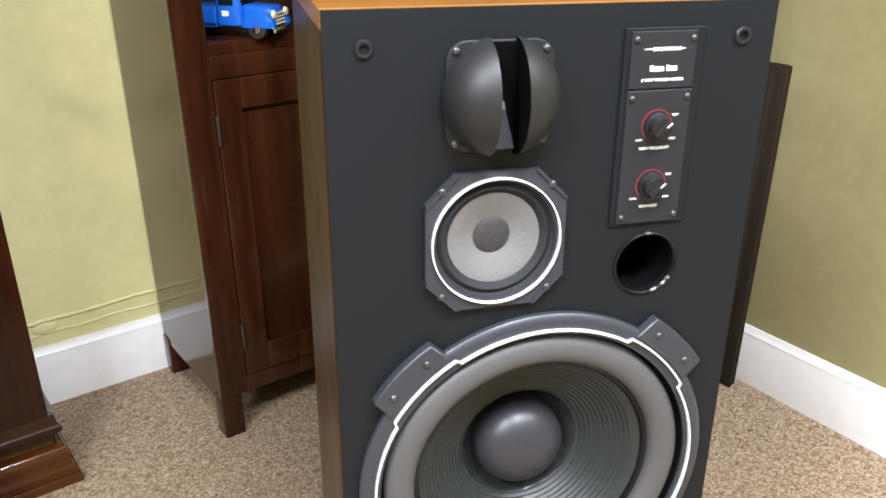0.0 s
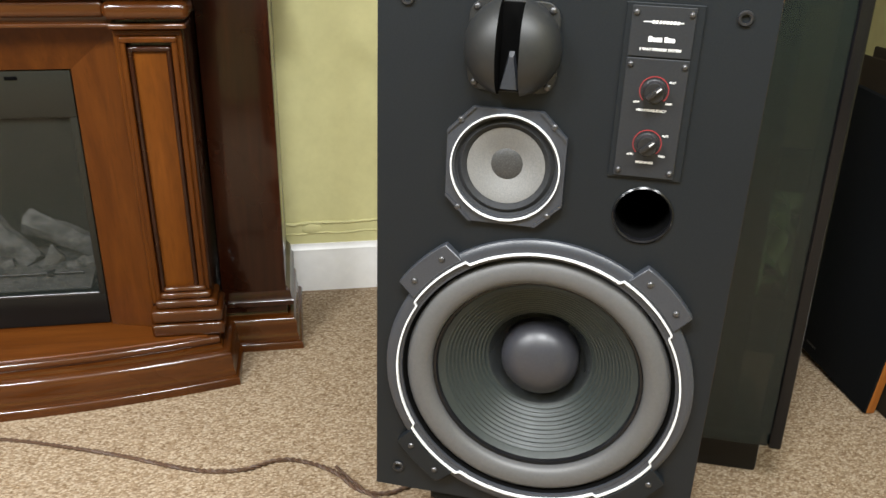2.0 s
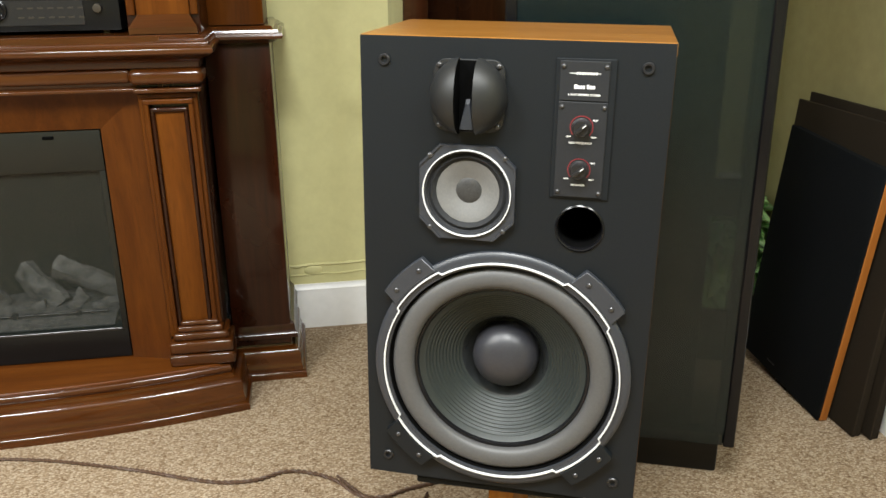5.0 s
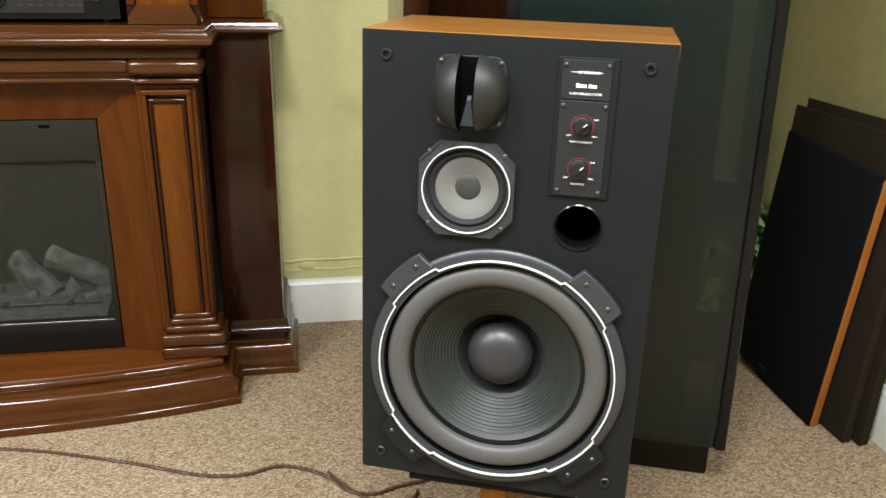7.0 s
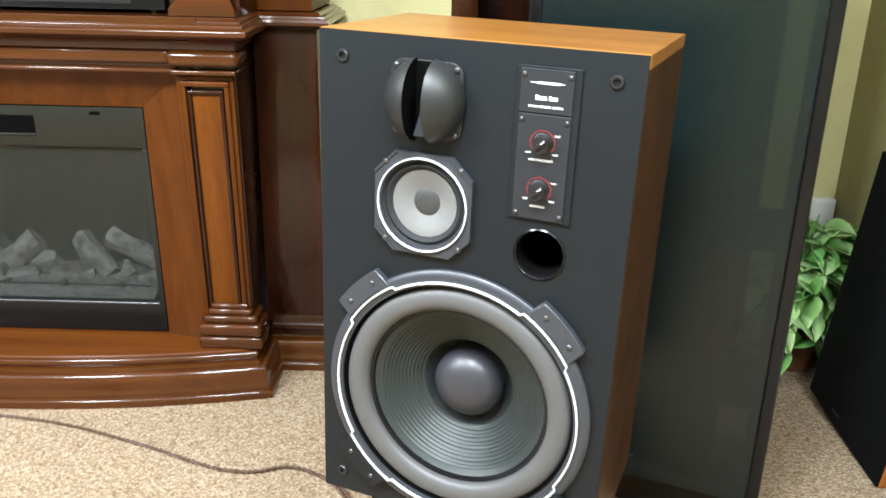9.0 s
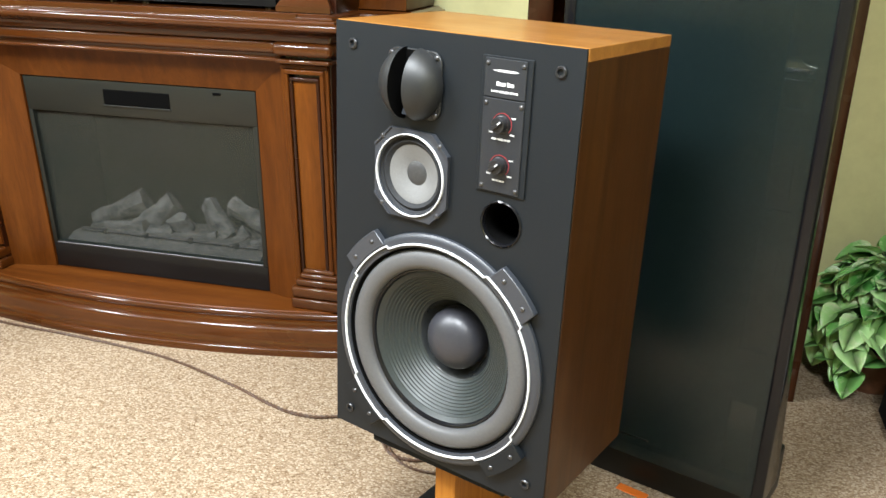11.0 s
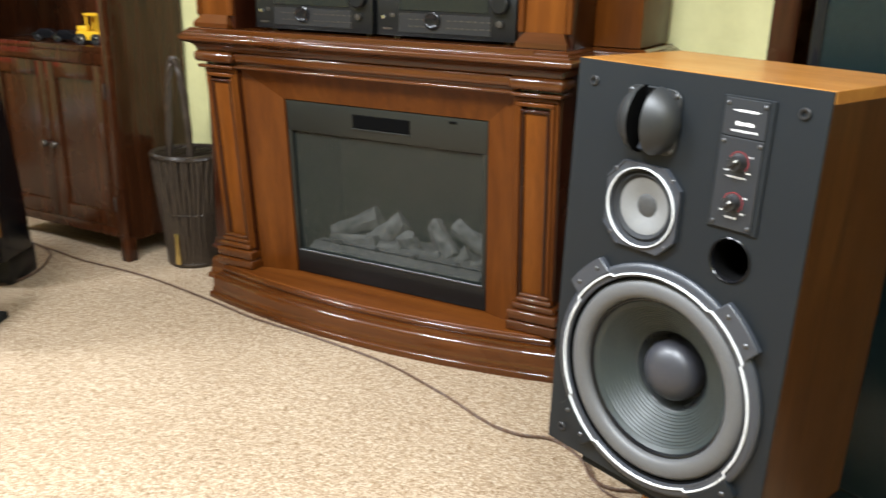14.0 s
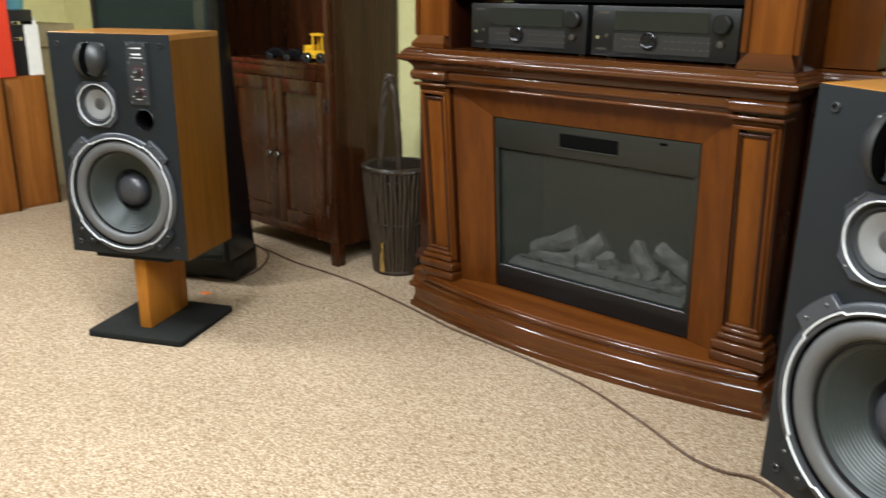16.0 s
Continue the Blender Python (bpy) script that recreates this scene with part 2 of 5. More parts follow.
def carpet_material():
    """Loop pile: tufts a few millimetres wide, each of its own yarn tone, over a broad drift."""
    m = mat("berber_carpet", (0.4, 0.32, 0.23), 0.95, 0, 0.12)
    warp = node(m, "ShaderNodeTexNoise", Scale=70.0, Detail=2.0)
    base = coords(m)
    wire(m, base, "Vector", warp, "Vector")
    shift = m.node_tree.nodes.new("ShaderNodeVectorMath")
    shift.operation = "MULTIPLY_ADD"
    wire(m, warp, "Color", shift, 0)
    shift.inputs[1].default_value = (0.006, 0.006, 0.0)
    wire(m, base, "Vector", shift, 2)
    flat = m.node_tree.nodes.new("ShaderNodeVectorMath")
    flat.operation = "MULTIPLY"
    wire(m, shift, "Vector", flat, 0)
    flat.inputs[1].default_value = (1.0, 1.35, 1.0)
    tuft = node(m, "ShaderNodeTexVoronoi", Scale=185.0, Randomness=1.0)
    wire(m, flat, "Vector", tuft, "Vector")
    grain = node(m, "ShaderNodeTexNoise", Scale=55.0, Detail=5.0, Roughness=0.8)
    wire(m, base, "Vector", grain, "Vector")
    broad = node(m, "ShaderNodeTexNoise", Scale=2.2, Detail=4.0)
    wire(m, base, "Vector", broad, "Vector")
    pick = m.node_tree.nodes.new("ShaderNodeSeparateColor")
    wire(m, tuft, "Color", pick, "Color")
    mix = m.node_tree.nodes.new("ShaderNodeMix")
    mix.inputs["Factor"].default_value = 0.40
    wire(m, grain, "Fac", mix, "A")
    wire(m, pick, "Red", mix, "B")
    r = ramp(m, mix, "Result", [(0.26, (0.225, 0.148, 0.086)), (0.42, (0.360, 0.265, 0.175)), (0.57, (0.455, 0.357, 0.250)), (0.74, (0.57, 0.475, 0.358))])
    b = ramp(m, broad, "Fac", [(0.3, (0.90, 0.89, 0.88)), (0.7, (1.0, 1.0, 1.0))])
    # colour darkens towards tuft edges, painting in the shade between tufts
    gap_shade = ramp(m, tuft, "Distance", [(0.1, (1.0, 1.0, 1.0)), (0.85, (0.60, 0.57, 0.54))])
    last = r.outputs["Color"]
    for other in (b, gap_shade):
        mx = m.node_tree.nodes.new("ShaderNodeMix")
        mx.data_type, mx.blend_type = "RGBA", "MULTIPLY"
        mx.inputs["Factor"].default_value = 1.0
        m.node_tree.links.new(last, mx.inputs["A"])
        m.node_tree.links.new(other.outputs["Color"], mx.inputs["B"])
        last = mx.outputs["Result"]
    m.node_tree.links.new(last, bsdf(m).inputs["Base Color"])
    height = m.node_tree.nodes.new("ShaderNodeMath")
    height.operation = "SUBTRACT"
    wire(m, grain, "Fac", height, 0)
    wire(m, tuft, "Distance", height, 1)
    bump(m, height, "Value", 0.4, 0.0025)
    return m


M_CARPET = carpet_material()


def leaf_material():
    m = mat("pothos_leaf", (0.08, 0.25, 0.05), 0.32)
    info = m.node_tree.nodes.new("ShaderNodeObjectInfo")
    spots = node(m, "ShaderNodeTexNoise", Scale=16.0, Detail=4.0, Roughness=0.7)
    wire(m, coords(m), "Vector", spots, "Vector")
    green = ramp(m, info, "Random", [(0.0, (0.10, 0.34, 0.07)), (0.45, (0.28, 0.60, 0.17)), (1.0, (0.50, 0.78, 0.34))])
    cream = ramp(m, spots, "Fac", [(0.53, (0, 0, 0)), (0.66, (1, 1, 1))])
    mx = m.node_tree.nodes.new("ShaderNodeMix")
    mx.data_type = "RGBA"
    wire(m, cream, "Color", mx, "Factor")
    m.node_tree.links.new(green.outputs["Color"], mx.inputs["A"])
    mx.inputs["B"].default_value = (0.66, 0.76, 0.48, 1)
    m.node_tree.links.new(mx.outputs["Result"], bsdf(m).inputs["Base Color"])
    return m


M_LEAF = leaf_material()


# ---- builders ----
def root(name, m, label, category, group="", kind=""):
    ob = new(name)
    ob.empty_display_size = 0.05
    ob.matrix_world = m
    return tagged(ob, label, category, group, kind)


def part(name, bm, material, parent=None, label="", smooth=True, angle=35):
    me = bpy.data.meshes.new(name)
    bmesh.ops.recalc_face_normals(bm, faces=bm.faces)
    if smooth:
        for f in bm.faces:
            f.smooth = True
        lim = radians(angle)
        for e in bm.edges:
            if len(e.link_faces) == 2 and e.calc_face_angle(0) > lim:
                e.smooth = False
    bm.to_mesh(me)
    bm.free()
    me.materials.append(material)
    ob = new(name, me)
    if parent is not None:
        ob.parent = parent
    if label:
        ob["label"] = label
    return ob


def box(x0, x1, y0, y1, z0, z1, bevel=0.002, seg=2):
    bm = bmesh.new()
    bmesh.ops.create_cube(bm, size=1)
    for v in bm.verts:
        v.co = ((x0 + x1) / 2 + v.co.x * (x1 - x0), (y0 + y1) / 2 + v.co.y * (y1 - y0), (z0 + z1) / 2 + v.co.z * (z1 - z0))
    if bevel:
        bmesh.ops.bevel(bm, geom=list(bm.edges), offset=min(bevel, 0.45 * min(x1 - x0, y1 - y0, z1 - z0)), segments=seg, profile=0.5, affect="EDGES")
    return bm


def prism(points, a, b, axis="y", bevel=0.0, seg=2):
    """A flat outline pushed from a to b along an axis. points: x,z for y; x,y for z; y,z for x."""
    bm = bmesh.new()

    def at(p, h):
        return {"y": (p[0], h, p[1]), "z": (p[0], p[1], h), "x": (h, p[0], p[1])}[axis]
    lo = [bm.verts.new(at(p, a)) for p in points]
    hi = [bm.verts.new(at(p, b)) for p in points]
    bm.faces.new(lo)
    bm.faces.new(hi)
    for i in range(len(points)):
        j = (i + 1) % len(points)
        bm.faces.new((lo[i], lo[j], hi[j], hi[i]))
    bmesh.ops.recalc_face_normals(bm, faces=bm.faces)
    if bevel:
        bmesh.ops.bevel(bm, geom=list(bm.edges), offset=bevel, segments=seg, profile=0.5, affect="EDGES")
    return bm


def lathe(profile, cx=0.0, cz=0.0, steps=64, axis="y", closed=False):
    """Turns (radius, distance along the axis) round the axis through cx, cz."""
    bm = bmesh.new()
    rings = []
    for r, h in profile:
        ring = []
        if r < 1e-6:
            p = (cx, h, cz) if axis == "y" else (cx, cz, h)
            ring = [bm.verts.new(p)] * steps
        else:
            for i in range(steps):
                a = 2 * math.pi * i / steps
                c, s = r * math.cos(a), r * math.sin(a)
                ring.append(bm.verts.new((cx + c, h, cz + s) if axis == "y" else (cx + c, cz + s, h)))
        rings.append(ring)
    pairs = list(zip(rings, rings[1:]))
    if closed:
        pairs.append((rings[-1], rings[0]))
    for p, q in pairs:
        for i in range(steps):
            j = (i + 1) % steps
            face = []
            for v in (p[i], p[j], q[j], q[i]):
                if v not in face:
                    face.append(v)
            if len(face) > 2:
                bm.faces.new(face)
    return bm


def sweep(path, profile):
    """A closed profile of (out, z) led along a plan line with mitred corners; out is to the right of the way."""
    bm = bmesh.new()
    n = len(path)
    rings = []
    for i in range(n):
        ds = []
        if i > 0:
            ds.append((Vector(path[i]) - Vector(path[i - 1])).normalized())
        if i < n - 1:
            ds.append((Vector(path[i + 1]) - Vector(path[i])).normalized())
        ns = [Vector((d.y, -d.x)) for d in ds]
        m = sum(ns, Vector((0, 0)))
        m = m / max(0.2, m.dot(ns[0]))
        rings.append([bm.verts.new((path[i][0] + m.x * o, path[i][1] + m.y * o, z)) for o, z in profile])
    k = len(profile)
    for a, b in zip(rings, rings[1:]):
        for i in range(k):
            j = (i + 1) % k
            bm.faces.new((a[i], a[j], b[j], b[i]))
    bm.faces.new(rings[0])
    bm.faces.new(rings[-1])
    return bm


def tube(points, radius, sides=8, bm=None):
    """A round cord through points, with closed ends."""
    bm = bm or bmesh.new()
    pts = [Vector(p) for p in points]
    rad = radius if isinstance(radius, (list, tuple)) else [radius] * len(pts)
    rings = []
    ref = Vector((0, 0, 1))
    for i, p in enumerate(pts):
        d = (pts[min(i + 1, len(pts) - 1)] - pts[max(i - 1, 0)]).normalized()
        if abs(d.dot(ref)) > 0.95:
            ref = Vector((1, 0, 0)) if abs(d.x) < 0.9 else Vector((0, 1, 0))
        a = d.cross(ref).normalized()
        b = d.cross(a).normalized()
        ref = -b if (-b).dot(ref) > 0 else b
        a = d.cross(ref).normalized()
        rings.append([bm.verts.new(p + rad[i] * (math.cos(2 * math.pi * k / sides) * a + math.sin(2 * math.pi * k / sides) * ref)) for k in range(sides)])
    for p, q in zip(rings, rings[1:]):
        for k in range(sides):
            j = (k + 1) % sides
            bm.faces.new((p[k], p[j], q[j], q[k]))
    bm.faces.new(rings[0])
    bm.faces.new(rings[-1])
    return bm


def smooth_line(points, steps=8):
    """A Catmull-Rom line through points."""
    p = [Vector(points[0])] + [Vector(q) for q in points] + [Vector(points[-1])]
    out = []
    for i in range(1, len(p) - 2):
        for k in range(steps):
            t = k / steps
            out.append(0.5 * ((2 * p[i]) + (p[i + 1] - p[i - 1]) * t + (2 * p[i - 1] - 5 * p[i] + 4 * p[i + 1] - p[i + 2]) * t * t + (3 * p[i] - p[i - 1] - 3 * p[i + 1] + p[i + 2]) * t ** 3))
    out.append(p[-2])
    return out


def join(*bms):
    out = bmesh.new()
    for b in bms:
        me = bpy.data.meshes.new("joined")
        b.to_mesh(me)
        b.free()
        out.from_mesh(me)
        bpy.data.meshes.remove(me)
    return out


def holed_board(x0, x1, z0, z1, holes, y0, y1):
    """A board with round holes; holes: (x, z, radius)."""
    bm = bmesh.new()
    edges = []

    def loop(pts):
        vs = [bm.verts.new((p[0], y0, p[1])) for p in pts]
        for i in range(len(vs)):
            edges.append(bm.edges.new((vs[i], vs[(i + 1) % len(vs)])))
    loop([(x0, z0), (x1, z0), (x1, z1), (x0, z1)])
    for hx, hz, r in holes:
        loop([(hx + r * math.cos(2 * math.pi * i / 48), hz + r * math.sin(2 * math.pi * i / 48)) for i in range(48)])
    bmesh.ops.triangle_fill(bm, use_beauty=True, use_dissolve=False, edges=edges)
    ext = bmesh.ops.extrude_face_region(bm, geom=list(bm.faces))
    for v in ext["geom"]:
        if isinstance(v, bmesh.types.BMVert):
            v.co.y = y1
    return bm


def words(text, size, x, z, y, material, parent, bold=0.0):
    cu = bpy.data.curves.new("lettering", "FONT")
    cu.body, cu.size, cu.align_x, cu.align_y, cu.extrude, cu.offset = text, size, "CENTER", "CENTER", 0.0001, bold
    tmp = bpy.data.objects.new("lettering", cu)
    me = bpy.data.meshes.new_from_object(tmp)
    bpy.data.objects.remove(tmp)
    me.transform(pose(x, y, z, 90))
    me.materials.append(material)
    ob = new("lettering", me)
    ob.parent = parent
    return ob


# ---- the room ----
WALL_Y, BOARD_Y = 1.94, 1.923
TURN_R = -2.5


def setting(name, bm, material, label, category, m=None):
    ob = part(name, bm, material, None)
    if m is not None:
        ob.matrix_world = m
    return tagged(ob, label, category, kind="structure")


BASE_PROFILE = [(0, 0.0), (0.017, 0.0), (0.017, 0.112), (0.013, 0.121), (0.013, 0.129), (0.007, 0.137), (0.004, 0.145), (0, 0.145)]
setting("floor", box(-5.0, 2.4, -4.0, 2.1, -0.1, 0.0, 0), M_CARPET, "beige and brown flecked loop-pile carpet", "carpet")
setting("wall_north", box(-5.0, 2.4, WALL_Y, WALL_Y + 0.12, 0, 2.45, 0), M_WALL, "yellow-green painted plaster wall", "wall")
setting("wall_east", box(0, 0.12, -6.2, 1.6, 0, 2.45, 0), M_WALL_DARKER, "darker olive-toned plaster wall", "wall", pose(1.68, 1.06, 0, 0, 0, TURN_R))
setting("wall_west", box(-5.0, -4.88, -4.0, WALL_Y, 0, 2.45, 0), M_WALL, "yellow-green painted wall at the far end", "wall")
setting("wall_south", box(-5.0, 2.4, -4.12, -4.0, 0, 2.45, 0), M_WALL, "yellow-green painted wall", "wall")
setting("ceiling", box(-5.0, 2.4, -4.1, 2.06, 2.45, 2.55, 0), M_CEIL, "plain off-white ceiling", "ceiling")
setting("baseboard_north", sweep([(-4.88, WALL_Y), (1.75, WALL_Y)], BASE_PROFILE), M_WHITE, "glossy white moulded baseboard", "baseboard")
setting("baseboard_east", sweep([(0, 0.9), (0, -5.0)], BASE_PROFILE), M_WHITE, "glossy white moulded baseboard", "baseboard", pose(1.68, 1.06, 0, 0, 0, TURN_R))
setting("baseboard_west", sweep([(-4.88, -4.0), (-4.88, WALL_Y)], BASE_PROFILE), M_WHITE, "white moulded baseboard", "baseboard")

# the ragged ridge of old paint above the baseboard
rng = random.Random(4)
for seam_z, thick in ((0.208, 0.007), (0.176, 0.0045)):
    pts = []
    for i in range(90):
        x = 0.20 + 0.36 * i / 89
        pts.append((x, WALL_Y - 0.0005, seam_z + 0.012 * (x - 0.3) + 0.004 * noise.noise(Vector((x * 14, seam_z * 40, 0))) + 0.0015 * rng.uniform(-1, 1)))
    setting("wall_paint_ridge", tube(pts, [thick * (0.5 + 0.7 * abs(noise.noise(Vector((p[0] * 30, 3, seam_z * 9))))) for p in pts], 6), M_WALL, "ridge of old uneven paint on the wall", "paint ridge")
blob = lathe([(0, -0.006), (0.01, -0.005), (0.017, -0.002), (0.02, 0.001)], 0.30, 0.19, 20)
for v in blob.verts:
    v.co.x = 0.30 + (v.co.x - 0.30) * 1.5
    v.co.y += WALL_Y
    v.co.z += 0.003 * noise.noise(v.co * 60)
setting("wall_paint_lump", blob, M_WALL, "lump of old paint on the wall", "paint lump")

# made-up rims round the added lights
for lx, ly, lw in ADDED_LAMPS:
    r = root("ceiling_lamp", pose(lx, ly, 2.45), "added round white rim for an unseen ceiling light", "ceiling lamp", "ceiling lamps")
    part("lamp_rim", lathe([(0.31, -0.002), (0.35, -0.002), (0.355, -0.02), (0.34, -0.075), (0.31, -0.08)], 0, 0, 64, "z", True), M_WHITE, r)

# ---- loudspeakers on stands ----
SW, SH, SD = 0.2185, 0.72, 0.285


def screw(parent, x, z, y, r=0.0042):
    head = lathe([(0, -0.0028), (r * 0.5, -0.0026), (r * 0.85, -0.0016), (r, 0)], x, z, 14)
    for v in head.verts:
        v.co.y += y
    return part("screw", head, M_STEEL, parent)


def arc_band(r_of, width, y0, y1, cx, cz, a0=0.0, a1=360.0, steps=180):
    """A band of that width along a round line whose radius may step; from y0 (front) to y1."""
    bm = bmesh.new()
    full = abs(a1 - a0) > 359
    rows = []
    for i in range(steps + (0 if full else 1)):
        a = radians(a0 + (a1 - a0) * i / steps)
        r = r_of(math.degrees(a) % 360)
        row = []
        for rr, y in ((r - width / 2, y1), (r - width / 2, y0), (r + width / 2, y0), (r + width / 2, y1)):
            row.append(bm.verts.new((cx + rr * math.cos(a), y, cz + rr * math.sin(a))))
        rows.append(row)
    n = len(rows)
    for i in range(n if full else n - 1):
        p, q = rows[i], rows[(i + 1) % n]
        for k in range(4):
            bm.faces.new((p[k], p[(k + 1) % 4], q[(k + 1) % 4], q[k]))
    if not full:
        bm.faces.new(rows[0])
        bm.faces.new(rows[-1])
    return bm


def loudspeaker(m, label, side=None):
    side = side or M_WALNUT_SHADED
    s = root("loudspeaker", m, label, "loudspeaker", "loudspeaker pair")
    wx, wz = -0.002, 0.212        # woofer
    mx, mz = -0.059, 0.499        # midrange
    tx, tz = -0.059, 0.640        # horn
    px, pz = 0.106, 0.456         # port
    t = 0.018
    part("baffle", holed_board(-SW + 0.001, SW - 0.001, 0.001, SH - 0.001, [(wx, wz, 0.185), (mx, mz, 0.061), (px, pz, 0.0335)], 0.0, 0.02), M_BAFFLE, s, "satin black baffle board", smooth=False)
    part("side_panel", box(-SW, -SW + t, 0.004, SD, 0, SH - t, 0.0006, 1), side, s, "walnut veneer side, toned for its light")
    part("side_panel", box(SW - t, SW, 0.004, SD, 0, SH - t, 0.0006, 1), side, s, "walnut veneer side, toned for its light")
    part("top_panel", box(-SW, SW, 0.004, SD, SH - t, SH, 0.0008, 1), M_WALNUT_LIT, s, "walnut veneer top")
    part("bottom_panel", box(-SW + t, SW - t, 0.004, SD, 0, t, 0.001, 1), M_WALNUT_LIT, s)
    part("back_panel", box(-SW + t, SW - t, SD - 0.015, SD - 0.002, t, SH - t, 0), M_BLACK, s)

    # woofer
    wf = part("woofer", lathe([(0.2, 0.0), (0.2, -0.006), (0.197, -0.009), (0.191, -0.0105), (0.178, -0.009), (0.176, 0.012), (0.2, 0.012)], wx, wz, 96, closed=True), M_FRAME, s, "grey cast woofer frame")

    def ring_r(a):
        q = a % 90
        return 0.1885 if 30.5 < q < 59.5 else 0.1835
    part("trim_ring", arc_band(ring_r, 0.0021, -0.0135, -0.008, wx, wz, steps=360), M_RING, wf, "thin silver-white trim ring", smooth=False)
    part("gasket", lathe([(0.1815, -0.0095), (0.1795, -0.0085), (0.1735, 0.001), (0.171, 0.006)], wx, wz, 96), M_BLACK_SHADE, wf, "black gasket inside the ring")
    roll = [(0.174, 0.005)] + [(0.1560 + 0.0172 * math.cos(radians(a)), 0.003 - 0.0125 * math.sin(radians(a))) for a in range(0, 181, 12)] + [(0.1385, 0.009)]
    part("surround", lathe(roll, wx, wz, 96), M_RUBBER, wf, "soft grey foam half-roll surround")
    prof = [(0.1385, 0.009), (0.134, 0.011)]
    for i in range(97):
        f = i / 96
        r = 0.132 - 0.0615 * f
        ribs = 0.0009 * math.sin(f * 2 * math.pi * 13) if 0.12 < f < 0.95 else 0
        prof.append((r, 0.010 + 0.0450 * f ** 0.95 + ribs))
    part("cone", lathe(prof, wx, wz, 96), M_CONE, wf, "dark ribbed paper cone")
    part("edge_glue", lathe([(0.1400, 0.0075), (0.1375, 0.0045), (0.1345, 0.0062), (0.1325, 0.0105)], wx, wz, 96), M_GLOSS, wf, "black glossy glue line")
    part("cone_neck", lathe([(0.0710, 0.0545), (0.0685, 0.0575), (0.0640, 0.067), (0.057, 0.0755), (0.050, 0.078)], wx, wz, 64), M_NECK, wf, "glossy glue-sealed neck of the cone")
    cap = [(0.0535 * math.sin(radians(a)), 0.060 - 0.037 * math.cos(radians(a))) for a in range(0, 91, 6)]
    part("dust_cap", lathe([(0, 0.023)] + cap[1:] + [(0.0535, 0.070), (0.0540, 0.078)], wx, wz, 64), M_CAP, wf, "rounded dark dust cap")
    for q in range(4):
        c0 = 45 + 90 * q
        pts = []
        for a in range(-11, 12, 2):
            pts.append((0.2205, c0 + a))
        for a in range(13, -14, -2):
            pts.append((0.1925, c0 + a))
        ear = prism([(wx + r * math.cos(radians(a)), wz + r * math.sin(radians(a))) for r, a in pts], -0.0125, 0.0, "y", 0.0012, 1)
        # lower ears take the black baffle colour, their shade put into the material
        e = part("mounting_ear", ear, M_FRAME if q < 2 else M_BAFFLE, wf, "mounting ear with two bolts")
        for a in (-6.8, 6.8):
            screw(e, wx + 0.2065 * math.cos(radians(c0 + a)), wz + 0.2065 * math.sin(radians(c0 + a)), -0.0125, 0.0042)

    # midrange
    h, c = 0.0705, 0.029
    oct_ = [(mx - h + c, mz - h), (mx + h - c, mz - h), (mx + h, mz - h + c), (mx + h, mz + h - c), (mx + h - c, mz + h), (mx - h + c, mz + h), (mx - h, mz + h - c), (mx - h, mz - h + c)]
    bm = bmesh.new()
    es = []
    for y_in, pts in ((0, oct_), (0, [(mx + 0.061 * math.cos(2 * math.pi * i / 64), mz + 0.061 * math.sin(2 * math.pi * i / 64)) for i in range(64)])):
        vs = [bm.verts.new((p[0], -0.007, p[1])) for p in pts]
        es += [bm.edges.new((vs[i], vs[(i + 1) % len(vs)])) for i in range(len(vs))]
    bmesh.ops.triangle_fill(bm, use_beauty=True, use_dissolve=False, edges=es)
    ext = bmesh.ops.extrude_face_region(bm, geom=list(bm.faces))
    for v in ext["geom"]:
        if isinstance(v, bmesh.types.BMVert):
            v.co.y = 0.0
    md = part("midrange_driver", bm, M_FRAME, s, "grey eight-sided midrange plate", smooth=False)
    for q in range(4):
        a = radians(45 + 90 * q)
        d = 0.0545 * math.sqrt(2)
        screw(md, mx + d * math.cos(a), mz + d * math.sin(a), -0.007, 0.0042)
        # raised corner facets
        k = 0.0702
        sx, sz = (1 if math.cos(a) > 0 else -1), (1 if math.sin(a) > 0 else -1)
        tri = [(mx + sx * (k - 0.033), mz + sz * k), (mx + sx * (k - 0.029), mz + sz * k), (mx + sx * k, mz + sz * (k - 0.029)), (mx + sx * k, mz + sz * (k - 0.033))]
        part("corner_ridge", prism(tri, -0.009, -0.006, "y"), M_FRAME, md)
    part("trim_ring", arc_band(lambda a: 0.0645, 0.0015, -0.011, -0.006, mx, mz, steps=96), M_RING, md, "thin white trim ring", smooth=False)
    part("surround", lathe([(0.063, -0.0075), (0.061, -0.004), (0.058, 0.0), (0.053, -0.0035), (0.049, 0.0), (0.0465, 0.004)], mx, mz, 64), M_SOFT, md, "dark ribbed surround")
    part("cone", lathe([(0.047, 0.002), (0.0455, 0.002), (0.034, 0.006), (0.018, 0.0115)], mx, mz, 64), M_MIDCONE, md, "light grey mesh cone")
    part("dust_cap", lathe([(0, 0.0078), (0.009, 0.0082), (0.0155, 0.0092), (0.0195, 0.0112)], mx, mz, 48), M_MIDCAP, md, "mid-grey mesh cap")

    # horn
    h, c = 0.0508, 0.019
    hp = []
    for sx, sz, a0 in ((1, -1, 270), (1, 1, 0), (-1, 1, 90), (-1, -1, 180)):
        for a in range(0, 91, 18):
            hp.append((tx + sx * (h - c) + c * math.cos(radians(a0 + a)), tz + sz * (h - c) + c * math.sin(radians(a0 + a))))
